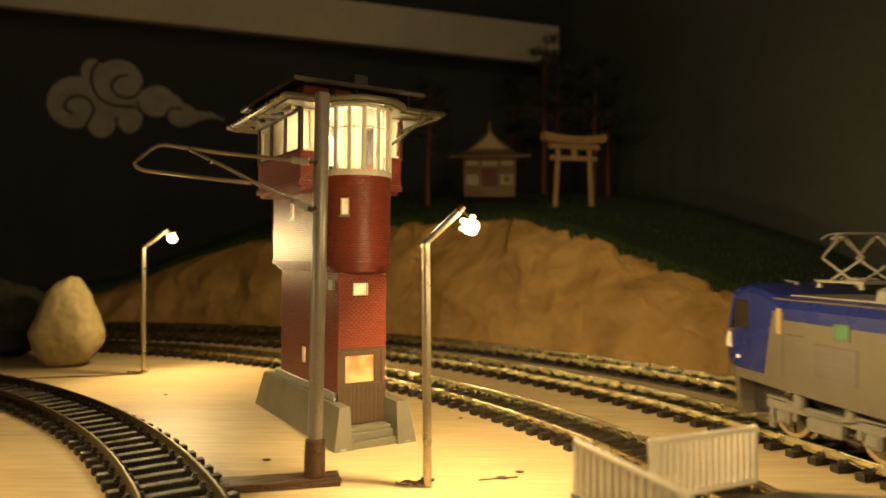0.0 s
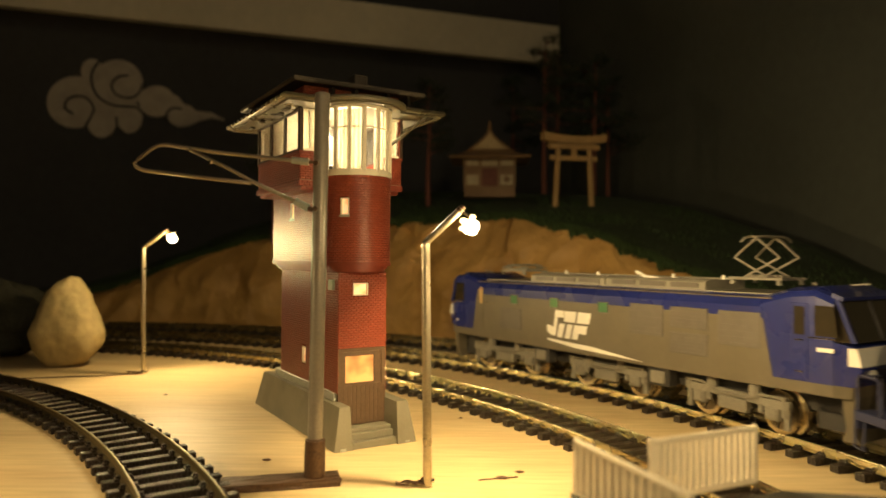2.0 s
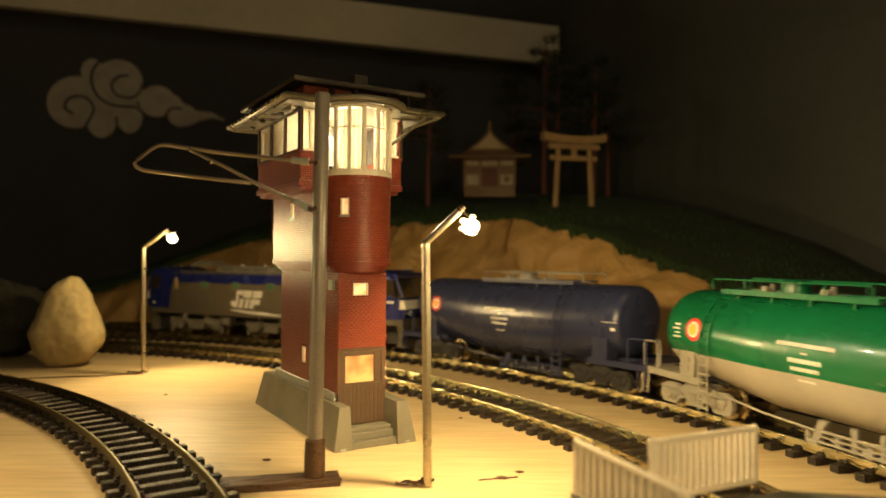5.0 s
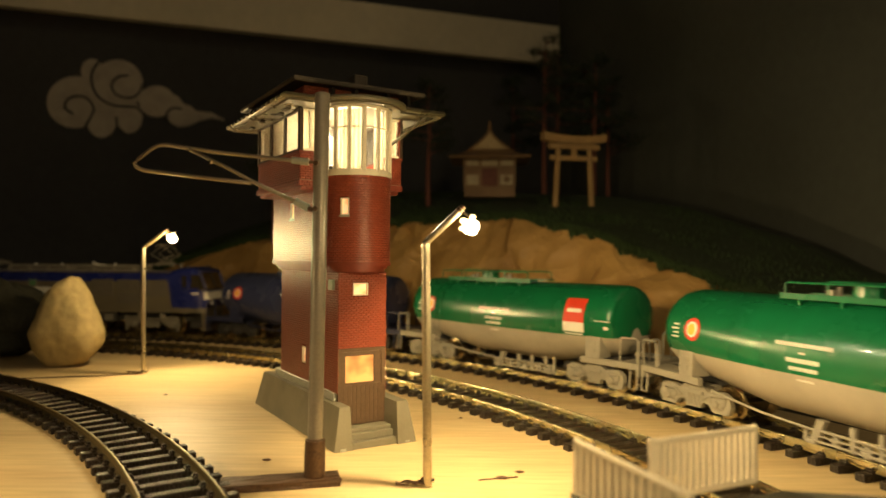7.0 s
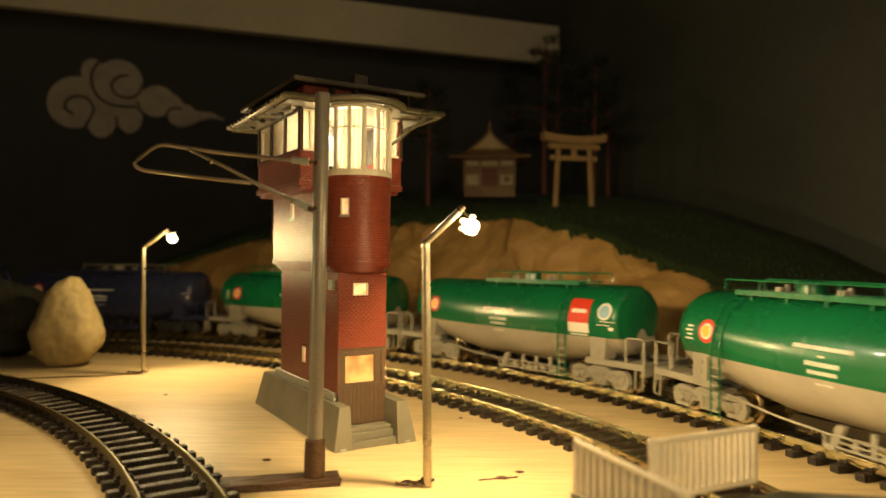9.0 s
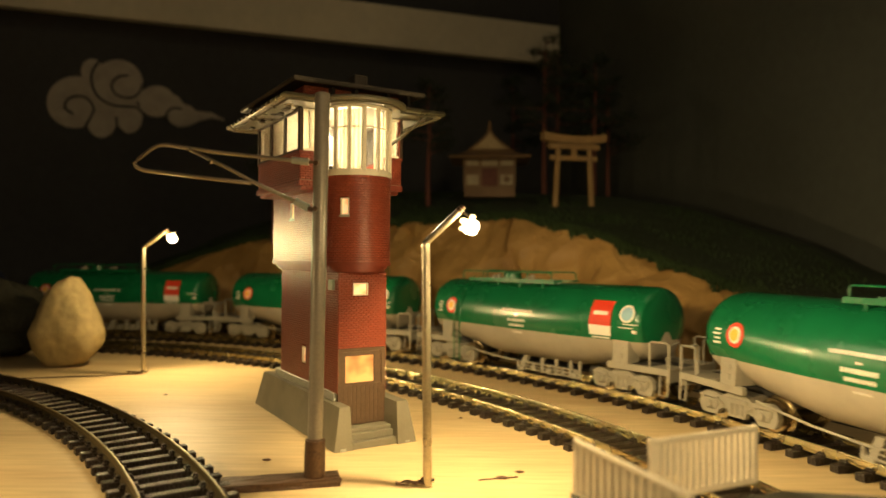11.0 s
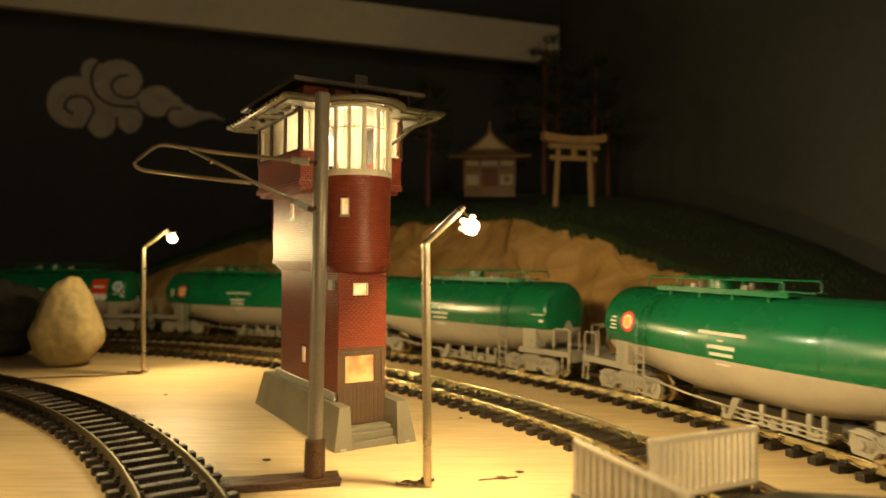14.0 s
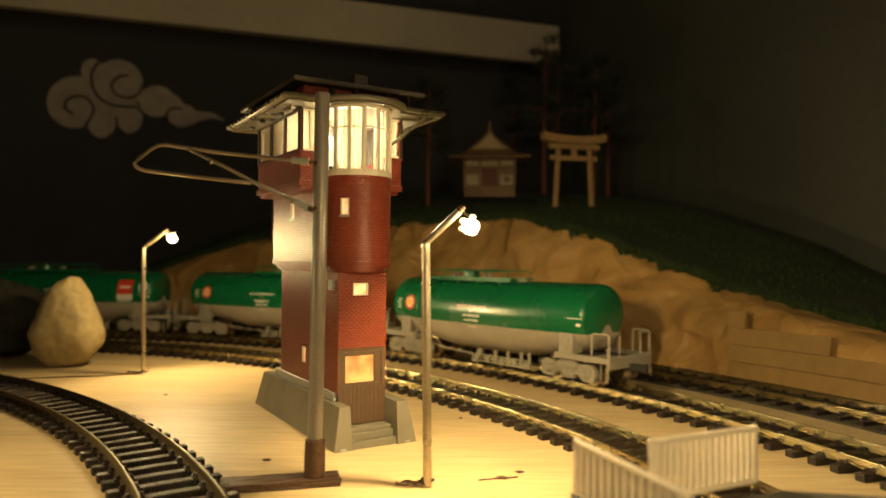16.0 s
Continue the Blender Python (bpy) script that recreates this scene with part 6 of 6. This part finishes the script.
def tank_wagon(blue, ladder_x, flag, emblem, label):
    t = thing("tank_wagon", Matrix.Identity(4), label, "tank wagon", "tank wagons of the train")
    top_m, low_m, frame_m = (TANK_BLUE, TANK_BLUE, FRAME_BLUE) if blue else (TANK_GREEN, TANK_CREAM, FRAME_CREAM)
    fit_m = FRAME_BLUE if blue else TANK_GREEN
    part("tank", tank_bm(), [top_m, low_m], t, "navy blue tank" if blue else "green over pale grey tank", smooth=32)
    # saddles, centre sill, end decks and steps
    part("centre_sill", box(-78, 80, -4, 4, 9.5, 13.5), UNDER_DARK if not blue else FRAME_BLUE, t)
    for e in (1, -1):
        sh = 0.0 if e > 0 else 4.8
        def X(a, b):
            return min(e * a, e * b), max(e * a, e * b)
        x0, x1 = X(49, 82 - sh)
        for sg in (1, -1):
            part("side_sill", box(x0, x1, min(sg * 14.2, sg * 16.2), max(sg * 14.2, sg * 16.2), 11.0, 13.6, 0.2), frame_m, t)
            xs0, xs1 = X(52.0, 59.5)
            part("saddle", loft([[(xs0, sg * 16.4, 13.6), (xs1, sg * 16.4, 13.6), (xs1, sg * 16.0, 22.5), (xs0, sg * 16.0, 22.5)], [(xs0, sg * 9, 13.6), (xs1, sg * 9, 13.6), (xs1, sg * 9, 20), (xs0, sg * 9, 20)]]), frame_m, t, "upright saddle plate")
            for zz, ww in ((19.6, 1.5), (16.4, 1.1)):
                part("saddle_mark", box((xs0 + xs1) / 2 - ww, (xs0 + xs1) / 2 + ww, min(sg * 16.1, sg * 16.55), max(sg * 16.1, sg * 16.55), zz - 0.9, zz + 0.9, 0.1), frame_m, t)
        xd0, xd1 = X(68, 83 - sh)
        part("end_deck", box(xd0, xd1, -16, 16, 12.2, 13.4, 0.15), frame_m, t)
        xe0, xe1 = X(81.8 - sh, 83.2 - sh)
        part("end_beam", box(xe0, xe1, -16.2, 16.2, 8.5, 13.6, 0.2), frame_m, t)
        for sg in (1, -1):
            part("end_railing", tube([(e * (74 - sh), sg * 15.6, 13.4), (e * (74 - sh), sg * 15.6, 22.5), (e * (75 - sh), sg * 15.6, 23.4), (e * (81.5 - sh), sg * 15.6, 23.4), (e * (82.4 - sh), sg * 15.6, 22.5), (e * (82.4 - sh), sg * 15.6, 13.0)], 0.42, 5), frame_m, t, "end platform railing")
            part("end_railing", tube([(e * (82.6 - sh), sg * 15.4, 13.0), (e * (82.6 - sh), sg * 15.4, 22.6), (e * (82.6 - sh), sg * 9, 23.2), (e * (82.6 - sh), sg * 8, 22.6), (e * (82.6 - sh), sg * 8, 13.0)], 0.4, 5), frame_m, t)
            part("foot_step", tube([(e * (79 - sh), sg * 16.0, 11), (e * (79 - sh), sg * 16.4, 3.5), (e * (82.5 - sh), sg * 16.4, 3.5), (e * (82.5 - sh), sg * 16.0, 11)], 0.4, 5), frame_m, t)
        part("coupler", box(*X(82 - sh, 86.5), -1.3, 1.3, 7.2, 10.2, 0.3), UNDER_DARK, t)
        part("brake_wheel", rod((e * (79 - sh), 11, 13.4), (e * (79 - sh), 11, 17.5), 0.6, None, 6), frame_m, t)
        # bogie
        bm = bmesh.new()
        for sg in (1, -1):
            y0, y1 = sorted((sg * 12.2, sg * 14.2))
            bm2 = [(-16.6, 5.0), (-16.0, 8.2), (-13.5, 9.6), (-8.8, 9.4), (-6.5, 8.6), (-4, 10.4), (4, 10.4), (6.5, 8.6), (8.8, 9.4), (13.5, 9.6), (16, 8.2), (16.6, 5.0),
                   (15.2, 2.2), (9.0, 2.0), (7.0, 4.4), (4.2, 5.0), (3.2, 2.6), (-3.2, 2.6), (-4.2, 5.0), (-7.0, 4.4), (-9.0, 2.0), (-15.2, 2.2)]
            a = [bm.verts.new((x, y0, z)) for x, z in bm2]
            b = [bm.verts.new((x, y1, z)) for x, z in bm2]
            bm.faces.new(a), bm.faces.new(b)
            for k in range(len(bm2)):
                bm.faces.new((a[k], a[(k + 1) % len(a)], b[(k + 1) % len(a)], b[k]))
            for ax in (-11.0, 11.0):
                add_box(bm, ax - 2.3, ax + 2.3, sg * 14.4 - 0.7, sg * 14.4 + 0.7, 3.8, 7.4, 0.3)
                add_box(bm, ax - 1.1, ax + 1.1, sg * 15.0 - 0.4, sg * 15.0 + 0.4, 4.6, 6.6, 0.1)
            for dx in (-2.2, 0, 2.2):
                add_rod(bm, (dx, sg * 14.2, 3.6), (dx, sg * 14.2, 7.4), 0.9, None, 8)
            add_box(bm, -4.6, 4.6, sg * 14.4 - 0.5, sg * 14.4 + 0.5, 7.4, 8.8)
            for ax in (-11.0, 11.0):
                for dx in (-4.6, 4.6):
                    add_rod(bm, (ax + dx * 0.62, sg * 14.5, 5.4), (ax + dx * 0.62, sg * 14.5, 8.4), 0.6, None, 6)
                add_rod(bm, (ax, sg * 15.0, 5.5), (ax, sg * 15.9, 5.5), 1.5, 1.2, 12)
            add_tube(bm, [(-15.8, sg * 14.6, 8.2), (-8, sg * 14.9, 8.0), (-5, sg * 14.9, 6.0)], 0.35, 5)
            add_tube(bm, [(15.8, sg * 14.6, 8.2), (8, sg * 14.9, 8.0), (5, sg * 14.9, 6.0)], 0.35, 5)
        add_box(bm, -4, 4, -12.2, 12.2, 4.5, 10)
        bg = part("bogie", bm, frame_m if not blue else UNDER_DARK, t, "cast bogie frame")
        bg.matrix_basis = pose(e * 56.6 * MM, 0, 0)
        MOVING.append((bg, ("bogie", t, e * 56.6 * MM)))
        for ax in (-11.0, 11.0):
            MOVING.append((wheelset(bg, ax, 5.4), ("wheel", 5.4 * MM, ax * MM)))
    # brake gear and discharge valves under the belly
    gear_bm = loft([[(x + dx, y, z) for x, z in ((-1.2, 9.8), (1.6, 9.8), (4.6, 3.0), (1.8, 3.0))] for y, dx in ((11.6, 0), (13.4, 0))])
    add_box(gear_bm, 1.6, 5.0, 11.2, 14.0, 2.6, 4.0, 0.2)
    add_rod(gear_bm, (6.2, 12.4, 2.6), (6.2, 12.4, 6.0), 0.8, 0.6, 8)
    gear = part("discharge_gear", gear_bm, frame_m, t, "posts and bars of the discharge gear")
    for x, w in ((-9.5, 0.9), (-18, 0.7), (-26.5, 0.8), (-31.5, 0.6)):
        part("gear_post", box(x - w, x + w, 11.6, 13.0, 2.8, 9.4 + 0.04 * abs(x), 0.2), frame_m, gear)
    for z, r in ((3.6, 0.38), (5.2, 0.3), (6.8, 0.42)):
        part("gear_bar", rod((3, 13.2, z), (-33, 13.2, z), r, None, 6), frame_m, gear)
    for x, z in ((-4, 5.0), (-14, 4.4), (-22, 5.4), (-29, 4.6)):
        bm = rod((x, 12.2, z - 1.6), (x, 12.2, z + 1.6), 1.3, 1.0, 10)
        add_rod(bm, (x - 1.6, 13.0, z), (x + 1.6, 13.0, z), 0.5, None, 8)
        part("valve", bm, frame_m, gear)
    part("brake_pipe", tube([(46, 13, 10), (40, 13.5, 9.2), (22, 14, 7.6), (3, 13.4, 6.6)], 0.42, 5), frame_m, t)
    part("brake_cylinder", rod((-40, 8, 7), (-35, 8, 7), 2.2, None, 14), UNDER_DARK, t, smooth=40)
    # ladder over the side
    side = [(0, 17.9 + 0.6, z) for z in (3.0, 26)] + [(0, side_y(z, ladder_x) + 0.7, z) for z in (30, 34, 38, 41, 43)] + [(0, 5.0, 45.5)]
    low = [(0, 18.5, 3.0), (0, 18.5, LINE_Z)]
    side[0] = low[1]
    lad = part("ladder", add_tube(tube([(ladder_x - 2.1, y, z) for _, y, z in side], 0.36, 5), [(ladder_x + 2.1, y, z) for _, y, z in side], 0.36, 5), fit_m, t, "side ladder")
    for dx in (-2.1, 2.1):
        part("ladder_foot", tube([(ladder_x + dx, y, z) for _, y, z in low], 0.36, 5), fit_m if emblem else frame_m, lad)
    for i in range(14):
        z = 4.5 + i * 2.9
        y = 18.5 if z < 26 else side_y(z, ladder_x) + 0.7
        part("rung", rod((ladder_x - 2.1, y, z), (ladder_x + 2.1, y, z), 0.3, None, 5), fit_m if z > LINE_Z or blue else FRAME_CREAM, lad)
    # walkway with railings and hatches on the crown
    c = 0.0 if ladder_x < 0 else 8.0
    x0, x1 = (ladder_x - 2, ladder_x + 58) if ladder_x < 0 else (ladder_x - 58, ladder_x + 2)
    for sg in (1, -1):
        part("walkway", box(x0, x1, min(sg * 3.5, sg * 8.5), max(sg * 3.5, sg * 8.5), 44.3, 45.0), fit_m if not blue else FRAME_BLUE, t, "crown walkway")
        rail_m = LOCO_ROOF if blue else TANK_GREEN
        xr0, xr1 = (ladder_x - 7, ladder_x + 56) if ladder_x < 0 else (ladder_x - 56, ladder_x + 7)
        part("walkway_rail", tube([(xr0, sg * 8.4, 44.8), (xr0, sg * 8.4, 47.9), (xr0 + 0.8, sg * 8.4, 48.5), (xr1 - 0.8, sg * 8.4, 48.5), (xr1, sg * 8.4, 47.9), (xr1, sg * 8.4, 44.8)], 0.35, 5), rail_m, t, "walkway railing")
        for k in (1, 2, 3):
            x = xr0 + (xr1 - xr0) * k / 4
            part("rail_post", rod((x, sg * 8.4, 44.8), (x, sg * 8.4, 48.5), 0.3, None, 5), rail_m, t)
    for i in range(4):
        x = x0 + (x1 - x0) * (i + 0.5) / 4
        part("walkway_bracket", box(x - 0.4, x + 0.4, 8.0, 8.8, 41.0, 44.4), fit_m, t)
    part("walkway_edge", box(x0, x1, 8.5, 8.9, 43.4, 45.2), fit_m, t)
    for x in (-66.0, -33.0, 33.0, 66.0):
        if abs(x - ladder_x) > 6:
            part("weld_band", loft([[(xx, (side_y(z, x) + 0.1) * 1.0, z) for z in np.linspace(LINE_Z + 0.5, 42.0, 9)] + [(xx, side_y(z, x) - 0.3, z) for z in np.linspace(42.0, LINE_Z + 0.5, 9)] for xx in (x - 0.12, x + 0.12)]), top_m, t, "fine welded seam")
    mx = (x0 + x1) / 2
    part("hatch", add_rod(rod((mx + 6, 0, 43.5), (mx + 6, 0, 48.0), 4.5, 4.2, 16), (mx + 6, 0, 48.0), (mx + 6, 0, 48.9), 4.9, 3.5, 16), fit_m if not blue else LOCO_ROOF, t, "manhole hatch", smooth=40)
    for dx in (-8, 16):
        part("valve", add_box(rod((mx + dx, 0, 43.6), (mx + dx, 0, 47.4), 1.1, 0.8, 10), mx + dx - 1.2, mx + dx + 1.2, 2.2, 4.0, 44.9, 46.6, 0.2), LOCO_ROOF if blue else FRAME_CREAM, t, "small crown valve")
    # printing on the side that shows: maker's disc, lettering bars, hazard flag
    part("round_mark", disc_patch(51.6, 30.6, 4.1, 0.16), RED, t, "red round mark")
    part("round_mark_ring", disc_patch(51.6, 30.6, 2.8, 0.22), WHITE, t)
    part("round_mark_core", disc_patch(51.8, 30.6, 2.0, 0.28), YELLOW, t, "yellow centre")
    for i in range(4):
        part("small_print", patch(59.0, 62.6 - (i % 2), 27.0 + i * 1.5, 27.6 + i * 1.5, 0.15, 1), WHITE, t, "bars of small white print")
    for x0, x1, z0, z1 in ((-7, 13.6, 30.3, 31.4), (2, 4.4, 28.3, 28.8), (-3.0, 9.0, 25.7, 27.0), (-2.2, 8.0, 23.4, 24.5), (-0.5, 5.5, 20.4, 21.0)):
        n = max(1, round((x1 - x0) / 1.3))
        for i in range(n):
            xa = x0 + (x1 - x0) * i / n
            part("lettering_bar", patch(xa, xa + (x1 - x0) / n - 0.45, z0, z1, 0.14, 1), WHITE, t, "white lettering bar")
    for x0, x1, z0, z1 in ((-64.5, -57, 29.0, 29.4), (-63.6, -61.6, 25.8, 27.0)):
        part("small_print", patch(x0, x1, z0, z1, 0.16, 1), WHITE, t)
    if flag:
        part("hazard_flag", patch(-51.4, -40.4, 28.0, 38.0, 0.18, 6), RED, t, "red and white placard")
        part("hazard_flag_bar", patch(-49.8, -42.2, 32.2, 33.8, 0.26, 1), WHITE, t)
        part("hazard_flag_lower", patch(-51.4, -40.4, 23.8, 28.0, 0.18, 3), WHITE, t)
        part("hazard_flag_text", patch(-50.4, -41.4, 22.6, 23.2, 0.16, 1), WHITE, t)
    if emblem:
        part("round_sticker", disc_patch(-59.0, 33.3, 3.5, 0.18), WHITE, t, "white and blue round sticker")
        part("round_sticker_core", disc_patch(-59.0, 33.3, 2.7, 0.24), SKYBLUE, t)
        part("sticker_print", patch(-62, -55.5, 27.6, 28.0, 0.16, 1), WHITE, t)
    return t


# ---- movement of the train ----
S_T = (-1.1598, -1.0779, -0.9933, -0.9084, -0.8236, -0.7390, -0.6550, -0.5714, -0.4888, -0.4075, -0.3278, -0.2497, -0.1731, -0.0976, -0.0226, 0.0523, 0.1272)


def train_s(time):
    """Way of the train along the line."""
    return float(np.interp(time, range(17), S_T))


def ride(s):
    x, y, a = on_line(s)
    return Matrix.Translation((x, y, RAIL_Z)) @ Matrix.Rotation(a, 4, "Z")


CARS = []


def train():
    CARS.append((locomotive(), 0.9850, 0.065))
    for k, (blue, lad, flag, emb, e) in enumerate(((False, 42, False, False, -0.0016), (False, -41.5, False, False, 0.0020), (False, 45, True, True, 0.0027),
                                                   (False, -38.0, True, True, 0.0035), (False, 44.5, True, False, 0.0005), (True, -34, False, False, -0.0060))):
        lab = ("navy blue tank wagon with grey walkway rails" if blue else
               "green and pale grey tank wagon with placard and sticker" if emb else
               "green and pale grey tank wagon with red placard" if flag else
               "last green and pale grey tank wagon, unplacarded" if k == 0 else "plain green and pale grey tank wagon with ladder")
        CARS.append((tank_wagon(blue, lad, flag, emb, lab), k * 0.170 + e - 0.054, 0.058))


def motions():
    """Keys for the train, its bogies and wheels, and the pantograph that drops."""
    slow = [i * 0.5 for i in range(33)]
    fast = [i * 0.1 for i in range(161)]
    offset = {}

    def car_pose(off, half, time):
        s = train_s(time) + off
        xa, ya, _ = on_line(s + half)
        xb, yb, _ = on_line(s - half)
        return Matrix.Translation(((xa + xb) / 2, (ya + yb) / 2, RAIL_Z)) @ Matrix.Rotation(math.atan2(ya - yb, xa - xb), 4, "Z")
    for car, off, half in CARS:
        offset[car] = (off, half)
        walk(car, [(q, car_pose(off, half, q)) for q in slow])
    for ob, spec in MOVING:
        if isinstance(spec, list):
            walk(ob, spec)
        elif spec[0] == "bogie":
            off, half = offset[spec[1]]
            rows = []
            for q in slow:
                inv = car_pose(off, half, q).inverted()
                rows.append((q, inv @ ride(train_s(q) + off + spec[2])))
            walk(ob, rows)
        else:
            r, ax = spec[1], spec[2]
            walk(ob, [(q, pose(ax, 0, r, 0, math.degrees((train_s(q) - S_T[0]) / r), 0)) for q in fast])


# ---- put it together ----
ground()
room()
cloud()
tower()
catenary_pole()
lamps()
lump("standing_stone", (-0.2045, 0.377, 0), 18.6, 15, 49, ROCK, "pale egg-shaped standing stone beside the track", "rock", 3.0, 0.10, 0.38)
# low dark mound made taller and near black, in place of the darkness there
lump("blackout_mound", (-0.292, 0.405, 0), 52, 24, 50, DARK_SOIL, "dark mound beside the stone, raised to black out the dim far left", "bush", 8.0, 0.35, 0.2)
hill()
hill_grass()
shrine()
torii()
trees()
platform_end()
fences()
train()
tracks()
motions()
